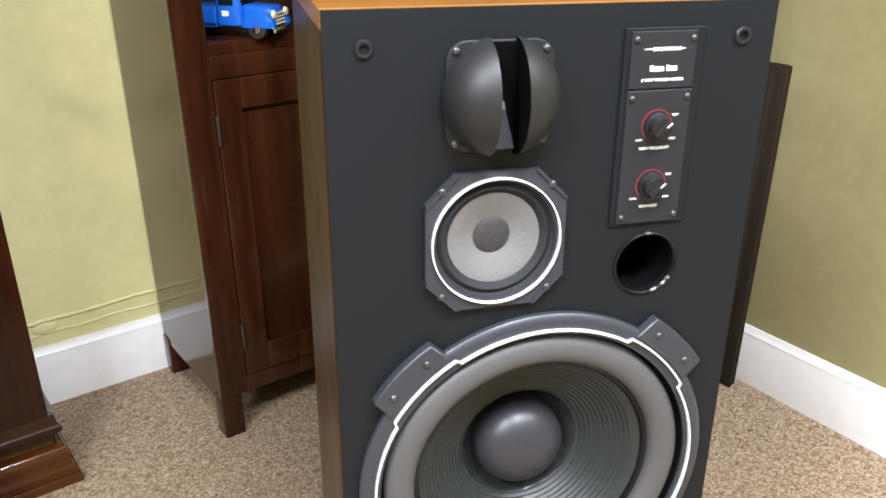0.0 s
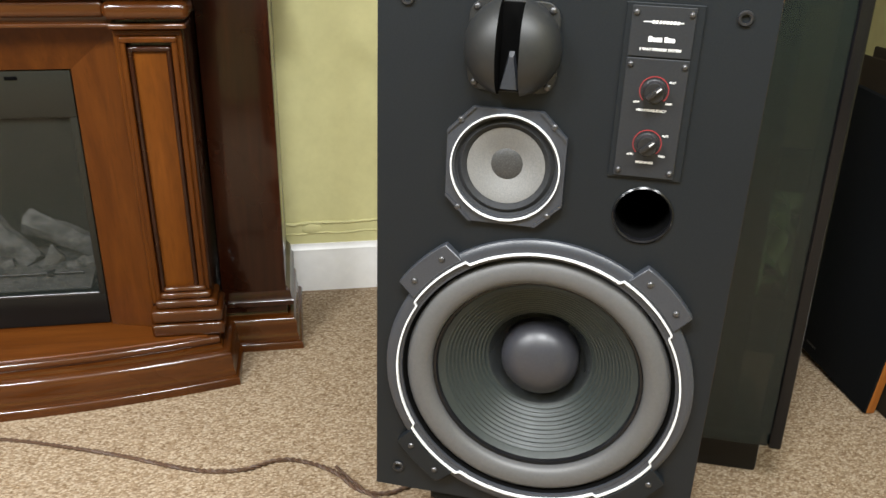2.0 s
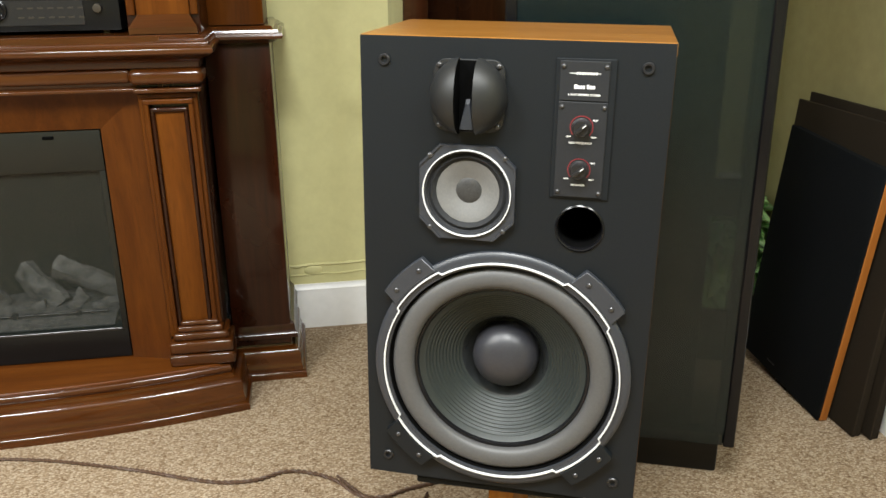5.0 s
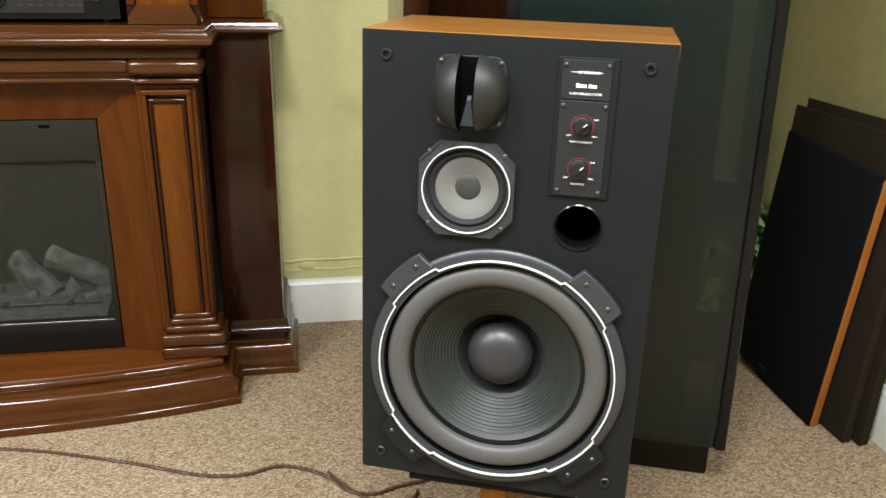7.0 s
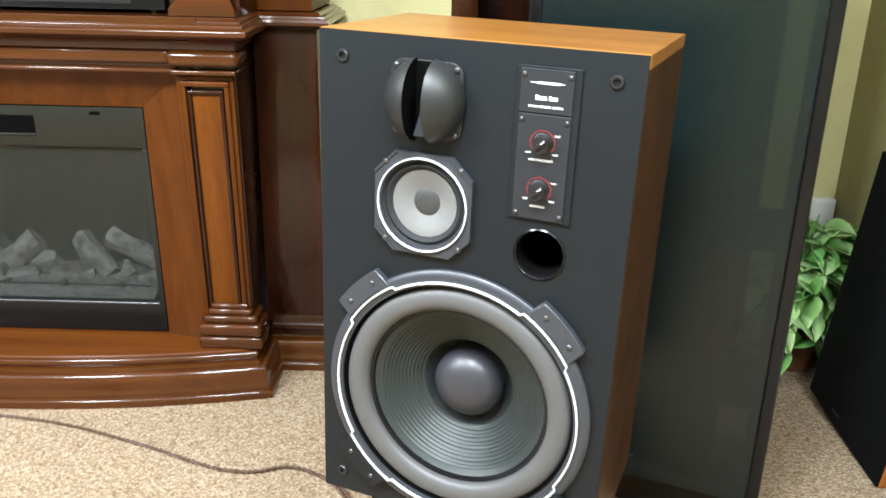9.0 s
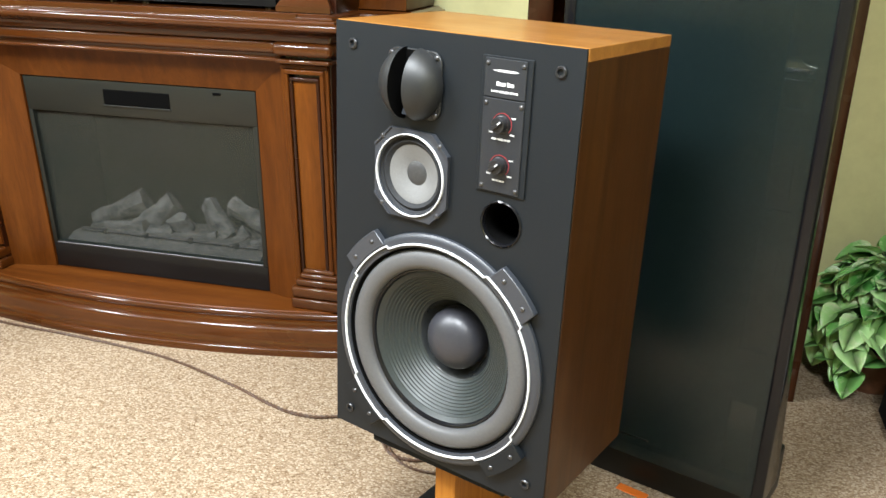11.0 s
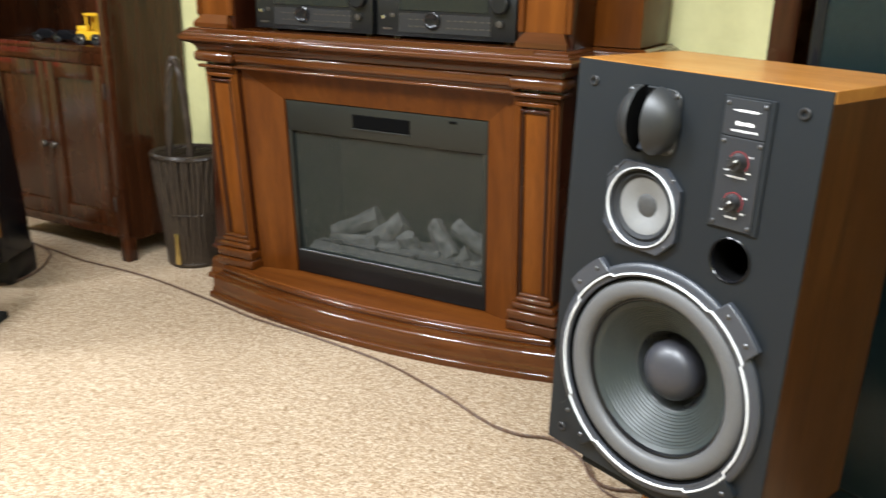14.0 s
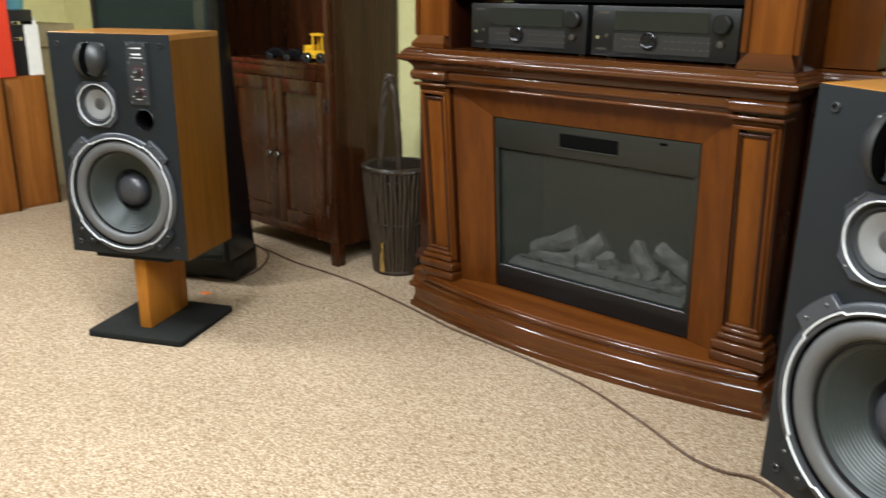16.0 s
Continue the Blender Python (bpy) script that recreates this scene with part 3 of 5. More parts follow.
    horn = part("horn_tweeter", prism(hp, -0.005, 0.0, "y", 0.001, 1), M_HORN, s, "grey horn plate with rounded corners")
    for q in range(4):
        a = radians(45 + 90 * q)
        screw(horn, tx + 0.0595 * math.cos(a), tz + 0.0595 * math.sin(a), -0.005, 0.0042)
    R, slot, deep = 0.0552, 0.0130, 0.047
    for half in (-1, 1):
        bm = bmesh.new()
        rows = []
        n_s, n_a = 14, 28
        for i in range(n_s + 1):
            ph = math.asin(slot / R) + (math.pi / 2 - math.asin(slot / R)) * i / n_s
            x, rr = R * math.sin(ph), R * math.cos(ph)
            rows.append([bm.verts.new((tx + half * x, -0.005 - deep / R * rr * math.sin(math.pi * k / n_a), tz + rr * math.cos(math.pi * k / n_a))) for k in range(n_a + 1)])
        for p, q in zip(rows, rows[1:]):
            for k in range(n_a):
                bm.faces.new((p[k], p[k + 1], q[k + 1], q[k]))
        wall = prism([(-0.005 - deep / R * rr0 * math.sin(math.pi * k / 28), tz + rr0 * math.cos(math.pi * k / 28)) for rr0 in (math.sqrt(R * R - slot * slot) - 0.0004,) for k in range(29)], tx + half * slot, tx + half * (slot + 0.0008), "x")
        bmesh.ops.remove_doubles(bm, verts=bm.verts, dist=1e-5)
        # slot faces blackened to hold the shade of the slot
        part("slot_wall", wall, M_BLACK_SHADE, horn, smooth=False)
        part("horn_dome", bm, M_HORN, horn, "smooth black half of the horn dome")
    part("horn_throat", prism([(tx - slot, tz - 0.049), (tx + slot, tz - 0.049), (tx + slot, tz + 0.049), (tx - slot, tz + 0.049)], -0.0065, -0.004, "y"), M_BLACK_SHADE, horn, "black plate standing in for the deep slot")
    wedge = bmesh.new()
    zl, zh = tz - 0.0475, tz - 0.004
    vs = [wedge.verts.new(v) for v in ((tx - 0.0115, -0.0065, zl), (tx + 0.0115, -0.0065, zl), (tx + 0.0095, -0.020, zl + 0.003), (tx - 0.0095, -0.020, zl + 0.003), (tx - 0.003, -0.0065, zh), (tx + 0.003, -0.0065, zh), (tx + 0.0025, -0.012, zh - 0.006), (tx - 0.0025, -0.012, zh - 0.006))]
    for f in ((0, 1, 2, 3), (4, 5, 6, 7), (0, 1, 5, 4), (1, 2, 6, 5), (2, 3, 7, 6), (3, 0, 4, 7)):
        wedge.faces.new([vs[i] for i in f])
    part("horn_wedge", wedge, M_FRAME, horn, "grey tapered wedge in the slot", smooth=False)

    # port
    part("port_tube", lathe([(0.0355, -0.0015), (0.0335, -0.003), (0.0318, -0.001), (0.0312, 0.006)], px, pz, 48), M_GLOSS, s, "glossy black port rim")
    # bore coloured near-black in place of its inner shade
    part("port_bore", lathe([(0.0313, 0.005), (0.0313, 0.14), (0, 0.14)], px, pz, 48), M_BLACK_SHADE, s, "bass port bore blackened as shade")

    # control plate
    cp = part("control_plate", box(0.0605, 0.1425, -0.003, 0.0, 0.501, 0.6965, 0.0008, 1), M_BAFFLE, s, "black control plate with white and red print")
    part("upper_plate", box(0.0665, 0.1335, -0.005, -0.002, 0.640, 0.6935, 0.0006, 1), M_PLATE, cp)
    part("lower_plate", box(0.0665, 0.1335, -0.005, -0.002, 0.504, 0.6385, 0.0006, 1), M_PLATE, cp)
    for x, z in ((0.0715, 0.6865), (0.129, 0.6865), (0.0715, 0.6315), (0.129, 0.6315), (0.0715, 0.511), (0.129, 0.511)):
        screw(cp, x, z, -0.005, 0.0035)
    y = -0.0054
    bars = [(-0.021, -0.006, 0.0004), (-0.004, 0.021, 0.0004)] + [(-0.0115 + 0.0037 * i, -0.0094 + 0.0037 * i, 0.0017) for i in range(8)]
    mark = [prism([(0.100 + a, 0.6772 - hh), (0.100 + b, 0.6772 - hh), (0.1008 + b, 0.6772 + hh), (0.1008 + a, 0.6772 + hh)], y, y + 0.0004, "y") for a, b, hh in bars]
    part("maker_mark", join(*mark), M_INK, cp, "white slanted maker's mark", smooth=False)
    widths = (0.0042, 0.0028, 0.0026, 0.0028, 0, 0.003, 0.0038, 0.0028)
    x, glyphs = 0.0868, []
    for w in widths:
        if w:
            hh = 0.0028 if w in (0.0042, 0.003) else 0.0022
            glyphs.append(prism([(x, 0.6565), (x + w, 0.6565), (x + w, 0.6565 + 2 * hh), (x, 0.6565 + 2 * hh)], y, y + 0.0004, "y"))
        x += (w or 0.0016) + 0.0006
    part("model_mark", join(*glyphs), M_INK, cp, "bold white model mark", smooth=False)
    words("3 WAY SPEAKER SYSTEM", 0.0040, 0.1005, 0.6483, y, M_INK, cp, 0.0001)
    for z, name in ((0.604, "HIGH FREQUENCY"), (0.544, "MIDRANGE")):
        words(name, 0.0038, 0.0995, z - 0.0222, y, M_INK, cp, 0.0001)
        words("LOW", 0.003, 0.0825, z - 0.0135, y, M_INK, cp, 0.0001)
        words("HIGH", 0.003, 0.1175, z - 0.0135, y, M_INK, cp, 0.0001)
        words("FLAT", 0.003, 0.1185, z + 0.0100, y, M_INK, cp, 0.0001)
        part("red_scale", arc_band(lambda a: 0.0155, 0.0009, -0.0055, -0.005, 0.1, z, -45, 225, 48), M_RED, cp, "red arc scale", smooth=False)
        kn = part("knob", lathe([(0.0130, -0.005), (0.0128, -0.008), (0.0118, -0.0085), (0.0112, -0.017), (0.0102, -0.0185), (0, -0.0187)], 0.1, z, 32), M_BLACK, cp, "round black knob with a grip bar")
        grip = box(-0.0098, 0.0098, -0.0225, -0.017, -0.0026, 0.0026, 0.001, 2)
        grip.transform(pose(0.1, 0, z, 0, -42, 0))
        part("grip_bar", grip, M_BLACK, kn)
        line = box(0.003, 0.0094, -0.0229, -0.0222, -0.0006, 0.0006, 0)
        line.transform(pose(0.1, 0, z, 0, -42, 0))
        part("pointer", line, M_INK, kn)

    # grille sockets
    for x, z in ((-0.182, 0.686), (0.183, 0.686), (-0.185, 0.036), (0.184, 0.038)):
        part("grille_socket", lathe([(0.0085, 0.0), (0.0085, -0.002), (0.0072, -0.0035), (0.0048, -0.0032), (0.0045, 0.008), (0, 0.008)], x, z, 24), M_BLACK, s, "black round grille socket")
    return s


def speaker_stand(m, label):
    s = root("speaker_stand", m, label, "speaker stand", "speaker stand pair")
    part("base_plate", prism([(-0.175, -0.03), (0.175, -0.03), (0.185, -0.02), (0.185, 0.315), (0.175, 0.325), (-0.175, 0.325), (-0.185, 0.315), (-0.185, -0.02)], 0.0, 0.022, "z", 0.005, 2), M_FELT, s, "black carpet-covered base plate")
    part("post", box(-0.022, 0.022, 0.045, 0.285, 0.022, 0.283, 0.003, 2), M_OAK, s, "thick golden wooden post")
    part("top_plate", box(-0.14, 0.14, 0.012, 0.255, 0.283, 0.2985, 0.003, 2), M_FELT, s, "black top plate")
    return s


YAW1, YAW2 = -22.0, 26.0
c1 = Vector((0.580, 0.5685, 0.660))
m1 = Matrix.Translation(c1) @ pose(0, 0, 0, 0, 1.0, YAW1) @ pose(0, 0, -0.36)
loudspeaker(m1, "walnut floor loudspeaker with black baffle, large woofer and no grille")
speaker_stand(pose(c1.x - 0.006, c1.y, 0, 0, 0, YAW1), "low stand with golden wooden post and black plates")
s2 = Vector((-1.715, 0.560, 0.300))
loudspeaker(pose(s2.x, s2.y, s2.z, 0, 0, YAW2), "matching golden walnut loudspeaker beside the fireplace, grille taken off", M_WALNUT_GOLD_LIT)
speaker_stand(pose(s2.x, s2.y, 0, 0, 0, YAW2), "low stand with golden wooden post and black plates")


# ---- tall panel loudspeakers ----
def panel_speaker(m, label, flare=False):
    """Front right lower corner at the origin; front faces -y, body runs towards -x."""
    s = root("panel_loudspeaker", m, label, "loudspeaker", "tall panel pair")
    w, top, b = 0.515, 1.62, 0.113
    part("stator_panel", box(-w + 0.022, -0.022, -0.003, 0.004, b + 0.03, top - 0.03, 0), M_STATOR, s, "dark green-black perforated panel")
    for x0, x1 in ((-w, -w + 0.024), (-0.024, 0.0)):
        prof = [(-0.008, b), (-0.008, top), (0.026, top), (0.028, 0.62), (0.045, 0.40), (0.085, 0.22), (0.11, b)]
        if flare:
            prof = [(-0.008, b), (-0.008, top), (0.06, top), (0.10, 1.0), (0.135, 0.7), (0.18, 0.4), (0.205, b)]
        part("side_frame", prism(prof, x0, x1, "x", 0.005, 3), M_GLOSS, s, "black gloss side frame that flares towards the foot")
    part("top_rail", box(-w + 0.024, -0.024, -0.006, 0.028, top - 0.034, top, 0.003), M_GLOSS, s, "black gloss rail")
    part("bottom_rail", box(-w + 0.024, -0.024, -0.0005, 0.028, b, b + 0.034, 0.003), M_STATOR, s)
    part("maker_plate", box(-0.307, -0.245, -0.005, -0.0028, 0.162, 0.1665, 0.0005, 1), M_CHROME, s, "thin silver plate")
    part("back_board", box(-w + 0.03, -0.095, 0.012, 0.024, b + 0.034, top - 0.036, 0.001, 1), M_DEVICE, s, "black board behind the panel")
    part("back_stile", box(-0.042, -0.0245, 0.006, 0.024, b + 0.036, top - 0.036, 0.001, 1), M_DEVICE, s)
    for z0, z1 in ((0.312, 0.424), (0.630, 0.705)):
        part("back_brace", box(-0.094, -0.043, 0.010, 0.026, z0, z1, 0.001, 1), M_BLACK_SHADE, s)
    part("foot", prism([(-w + 0.03, 0.07), (-0.022, 0.07), (-0.022, 0.26), (-w + 0.03, 0.26)], 0.0, b, "z", 0.006, 2), M_DEVICE, s, "black foot block")
    return s


panel_speaker(pose(1.175, 0.876, 0, 0, 0, -22), "tall dark panel loudspeaker with black gloss frame")
panel_speaker(pose(-1.90, 1.075, 0, 0, 0, 26), "tall dark panel loudspeaker behind the walnut speaker", True)
part_tag = setting("floor_tape", box(-0.035, 0.035, -0.012, 0.012, 0.0, 0.003, 0.001, 1), M_TAG, "short strip of orange tape on the carpet", "tape", pose(0.93, 1.012, 0.0, 0, 0, -24))
setting("floor_tape", box(-0.02, 0.02, -0.012, 0.012, 0.0, 0.003, 0.001, 1), M_TAG, "short strip of orange tape on the carpet", "tape", pose(-1.93, 0.97, 0.0, 0, 0, 26))

# ---- mantel fireplace ----
X0 = -0.571


def mirror_x(x):
    return 2 * X0 - x


fp = root("fireplace", pose(0, 0, 0), "cherry wood electric fireplace with bowed base and hutch", "fireplace")


def bow(x):
    return 1.433 - 0.088 * (1 - ((x - X0) / 0.684) ** 2)


arc = [(X0 - 0.684 + 1.368 * i / 40, bow(X0 - 0.684 + 1.368 * i / 40)) for i in range(41)]
base_path = [(X0 - 0.835, 1.915), (X0 - 0.835, 1.586), (X0 - 0.684, 1.586)] + arc + [(X0 + 0.684, 1.586), (X0 + 0.835, 1.586), (X0 + 0.835, 1.915)]
def curve_of(cx, cz, rx, rz, a0, a1, n):
    return [(cx + rx * math.cos(radians(a0 + (a1 - a0) * i / n)), cz + rz * math.sin(radians(a0 + (a1 - a0) * i / n))) for i in range(n + 1)]


ogee = [(-0.10, 0.0), (0.0, 0.0), (0.0, 0.010)] + curve_of(-0.008, 0.010, 0.008, 0.012, 0, 90, 6) + [(-0.010, 0.0235)] + curve_of(-0.004, 0.052, 0.010, 0.024, 235, 180, 5) + curve_of(-0.030, 0.066, 0.016, 0.020, 0, 90, 6) + [(-0.036, 0.0875)] + [(-0.038, 0.094), (-0.044, 0.0955)] + curve_of(-0.050, 0.107, 0.009, 0.0105, -70, 90, 8) + [(-0.058, 0.121), (-0.10, 0.121)]
part("base_moulding", sweep(base_path, ogee), M_CHERRY_X, fp, "bowed ogee base moulding with glossy lip", angle=50)
hearth = [(X0 - 0.62, 1.60)] + [(x, y + 0.052) for x, y in arc[2:-2]] + [(X0 + 0.62, 1.60)]
part("hearth_board", prism(hearth, 0.10, 0.1225, "z", 0.002, 1), M_HEARTH, fp, "reddish hearth board")
for sgn in (1, -1):
    def mx_(x):
        return x if sgn == 1 else mirror_x(x)

    def sbox(x0, x1, *rest, **kw):
        a, b = sorted((mx_(x0), mx_(x1)))
        return box(a, b, *rest, **kw)
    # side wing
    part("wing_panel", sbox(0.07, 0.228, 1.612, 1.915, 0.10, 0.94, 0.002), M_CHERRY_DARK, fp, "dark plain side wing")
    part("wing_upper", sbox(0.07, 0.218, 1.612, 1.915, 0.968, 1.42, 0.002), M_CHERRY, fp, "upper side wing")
    if sgn == 1:
        wpath = [(0.085, 1.60), (0.238, 1.60), (0.238, 1.915)]
    else:
        wpath = [(mirror_x(0.238), 1.915), (mirror_x(0.238), 1.60), (mirror_x(0.085), 1.60)]
    shelf = [(-0.06, 0.925), (-0.004, 0.925), (0.004, 0.930), (0.012, 0.934), (0.022, 0.936), (0.025, 0.943), (0.022, 0.950), (0.014, 0.9515), (0.012, 0.957), (0.002, 0.959), (-0.004, 0.966), (-0.06, 0.966)]
    part("wing_shelf", sweep(wpath, shelf), M_CHERRY_X, fp, "moulded wing shelf with glossy edges")
    foot_m = [(-0.05, 0.12), (-0.004, 0.12), (-0.004, 0.132), (-0.010, 0.14), (-0.012, 0.158), (-0.0215, 0.168), (-0.05, 0.168)]
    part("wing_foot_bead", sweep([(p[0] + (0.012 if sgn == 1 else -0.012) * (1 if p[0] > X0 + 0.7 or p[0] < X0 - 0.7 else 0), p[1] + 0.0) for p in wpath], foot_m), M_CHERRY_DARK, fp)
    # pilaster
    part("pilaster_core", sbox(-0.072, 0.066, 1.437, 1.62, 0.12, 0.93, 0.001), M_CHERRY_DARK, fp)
    for x0, x1, y, z0, z1, m_ in ((-0.070, 0.062, 1.430, 0.20, 0.835, M_CHERRY), (-0.060, 0.052, 1.424, 0.20, 0.822, M_CHERRY)):
        for a, b in ((x0, x0 + 0.012), (x1 - 0.012, x1)):
            part("pilaster_stile", sbox(a, b, y, y + 0.012, z0, z1, 0.003, seg=3), m_, fp)
        part("pilaster_rail", sbox(x0, x1, y - 0.0015, y + 0.012, z1 - 0.012, z1, 0.003, seg=3), m_, fp)
    for a, b in ((-0.046, -0.036), (0.028, 0.038)):
        part("panel_bead", sbox(a, b, 1.4265, 1.44, 0.20, 0.802, 0.004, seg=3), M_CHERRY_DARK, fp)
    part("panel_bead", sbox(-0.046, 0.038, 1.425, 1.44, 0.792, 0.802, 0.004, seg=3), M_CHERRY_DARK, fp)
    part("pilaster_panel", sbox(-0.036, 0.028, 1.433, 1.45, 0.20, 0.795, 0.001), M_PANEL, fp, "amber recessed pilaster panel")
    # stepped plinth of the pilaster
    for x0, x1, y, z0, z1 in ((-0.075, 0.090, 1.398, 0.1215, 0.156), (-0.073, 0.088, 1.400, 0.158, 0.192), (-0.062, 0.078, 1.410, 0.192, 0.214), (-0.050, 0.066, 1.416, 0.214, 0.232), (-0.040, 0.056, 1.420, 0.232, 0.246)):
        part("plinth_step", sbox(x0, x1, y, 1.50, z0, z1, 0.0085, seg=3), M_CHERRY_X, fp, "glossy stepped plinth")
    # capital
    part("capital_block", sbox(-0.072, 0.076, 1.410, 1.50, 0.893, 0.930, 0.002), M_CHERRY_X, fp)
    part("capital_roll", sbox(-0.080, 0.084, 1.396, 1.50, 0.857, 0.893, 0.015, seg=4), M_CHERRY_X, fp, "rounded capital moulding")
    part("capital_bead", sbox(-0.074, 0.074, 1.408, 1.50, 0.838, 0.849, 0.004, seg=3), M_CHERRY_X, fp)
    # surround boards, splayed to the insert
    bm = bmesh.new()
    xi, xo = (-0.172, -0.062) if sgn == 1 else (-0.922, mirror_x(-0.062))
    vs = [bm.verts.new(v) for v in ((xo, 1.452, 0.122), (xo, 1.452, 0.842), (xi, 1.486, 0.748), (xi, 1.486, 0.122), (xo, 1.55, 0.122), (xo, 1.55, 0.842), (xi, 1.55, 0.748), (xi, 1.55, 0.122))]
    for f in ((0, 1, 2, 3), (4, 5, 6, 7), (0, 1, 5, 4), (1, 2, 6, 5), (2, 3, 7, 6), (3, 0, 4, 7)):
        bm.faces.new([vs[i] for i in f])
    part("surround_side", bm, M_CHERRY, fp, "splayed reddish surround board", smooth=False)
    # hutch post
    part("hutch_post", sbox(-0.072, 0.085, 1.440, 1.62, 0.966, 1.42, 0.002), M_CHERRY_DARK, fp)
    for a, b in ((-0.070, -0.052), (0.066, 0.083)):
        part("hutch_stile", sbox(a, b, 1.428, 1.445, 1.006, 1.42, 0.004, seg=3), M_CHERRY, fp)
    part("hutch_panel", sbox(-0.050, 0.064, 1.433, 1.45, 1.006, 1.42, 0.002), M_PANEL, fp, "reddish post panel")
    bm = bmesh.new()
    x0, x1 = sorted((mx_(-0.066), mx_(0.080)))
    vs = [bm.verts.new(v) for v in ((x0, 1.408, 0.968), (x1, 1.408, 0.968), (x1, 1.408, 0.982), (x0, 1.408, 0.982), (x0 + 0.018, 1.43, 1.008), (x1 - 0.018, 1.43, 1.008), (x0, 1.45, 0.968), (x1, 1.45, 0.968), (x1 - 0.018, 1.45, 1.008), (x0 + 0.018, 1.45, 1.008))]
    for f in ((0, 1, 2, 3), (3, 2, 5, 4), (4, 5, 8, 9), (6, 7, 8, 9), (0, 3, 4, 9, 6), (1, 7, 8, 5, 2), (0, 6, 7, 1)):
        bm.faces.new([vs[i] for i in f])
    part("hutch_plinth", bm, M_CHERRY_X, fp, "bevelled post foot", smooth=False)
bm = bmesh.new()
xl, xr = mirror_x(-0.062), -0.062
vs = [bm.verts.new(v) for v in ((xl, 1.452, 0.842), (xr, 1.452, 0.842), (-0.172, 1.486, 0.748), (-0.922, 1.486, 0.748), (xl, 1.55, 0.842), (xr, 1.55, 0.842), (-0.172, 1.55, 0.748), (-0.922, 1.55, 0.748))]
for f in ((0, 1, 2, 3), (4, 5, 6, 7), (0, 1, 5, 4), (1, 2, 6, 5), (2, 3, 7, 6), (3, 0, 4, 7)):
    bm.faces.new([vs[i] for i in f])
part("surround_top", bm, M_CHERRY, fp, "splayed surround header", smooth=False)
part("frieze", box(mirror_x(-0.07), -0.07, 1.432, 1.55, 0.842, 0.930, 0.001), M_CHERRY_X, fp)
part("frieze_roll", box(mirror_x(-0.076), -0.076, 1.414, 1.44, 0.860, 0.895, 0.012, 4), M_CHERRY_X, fp, "rounded frieze moulding")
part("frieze_bead", box(mirror_x(-0.066), -0.066, 1.420, 1.44, 0.840, 0.850, 0.004, 3), M_CHERRY_X, fp)
mantel = [(-0.28, 0.922), (-0.014, 0.922), (-0.005, 0.925), (-0.001, 0.930), (0.0, 0.936), (-0.003, 0.942), (-0.009, 0.9445), (-0.0095, 0.949), (-0.012, 0.9525), (-0.0165, 0.9535), (-0.017, 0.9575), (-0.020, 0.961), (-0.026, 0.9625), (-0.028, 0.9665), (-0.28, 0.9665)]
part("mantel_shelf", sweep([(mirror_x(0.112), 1.60), (mirror_x(0.112), 1.365), (0.112, 1.365), (0.112, 1.60)], mantel), M_CHERRY_X, fp, "moulded mantel shelf with glossy edges", angle=50)
cove = [(-0.05, 0.894), (-0.036, 0.894), (-0.033, 0.897)] + curve_of(-0.004, 0.894, 0.028, 0.026, 175, 95, 6) + [(-0.004, 0.9215), (-0.05, 0.9215)]
part("mantel_cove", sweep([(mirror_x(0.104), 1.60), (mirror_x(0.104), 1.376), (0.104, 1.376), (0.104, 1.60)], cove), M_CHERRY_X, fp, "hollow cove under the mantel")
part("mantel_top", box(mirror_x(0.0), 0.0, 1.38, 1.90, 0.935, 0.9645, 0), M_CHERRY_X, fp)
# black sheets put the shade inside firebox and hutch into colour
part("firebox_back", box(mirror_x(0.06), 0.06, 1.86, 1.90, 0.02, 0.93, 0), M_BLACK_SHADE, fp)
part("hutch_back", box(mirror_x(-0.06), -0.06, 1.80, 1.815, 0.966, 1.42, 0), M_BLACK_SHADE, fp)
# added black board in place of the dark space above the receivers
part("hutch_shelf", box(mirror_x(-0.072), -0.072, 1.45, 1.80, 1.125, 1.15, 0.002), M_BLACK_SHADE, fp, "black board standing in for the hutch's shade")
part("hutch_top", box(mirror_x(0.228), 0.228, 1.42, 1.915, 1.42, 1.46, 0.004), M_CHERRY_X, fp)

# the front between hearth and frieze stands a little further back at its foot
BATTERED = ("pilaster_core", "pilaster_stile", "pilaster_rail", "panel_bead", "pilaster_panel", "plinth_step", "surround_side", "surround_top")


def batter(ob, sideways=0.0):
    for v in ob.data.vertices:
        drop = max(0.0, 0.80 - v.co.z)
        v.co.y += 0.1 * drop
        v.co.x -= sideways * drop


for ob in fp.children:
    if ob.name.split(".")[0] in BATTERED:
        batter(ob, 0.022 if ob.name.startswith("surround") else 0.008)

# the electric insert
ins = root("electric_fire_insert", pose(0, 0, 0), "charcoal electric fire insert with grey ceramic logs", "fire insert")
ix0, ix1, iz0, iz1 = -0.918, -0.176, 0.164, 0.7455
part("top_rail", box(ix0, ix1, 1.490, 1.53, 0.650, iz1, 0.002), M_INSERT, ins)
part("bottom_rail", box(ix0, ix1, 1.490, 1.53, iz0, 0.240, 0.002), M_DEVICE, ins, "black lower rail")
part("side_rail", box(ix0, ix0 + 0.014, 1.490, 1.53, 0.240, 0.650, 0.001), M_INSERT, ins)
part("side_rail", box(ix1 - 0.014, ix1, 1.490, 1.53, 0.240, 0.650, 0.001), M_INSERT, ins)
part("chamber_side", box(ix0, ix0 + 0.012, 1.53, 1.78, iz0, iz1, 0), M_INSERT, ins)
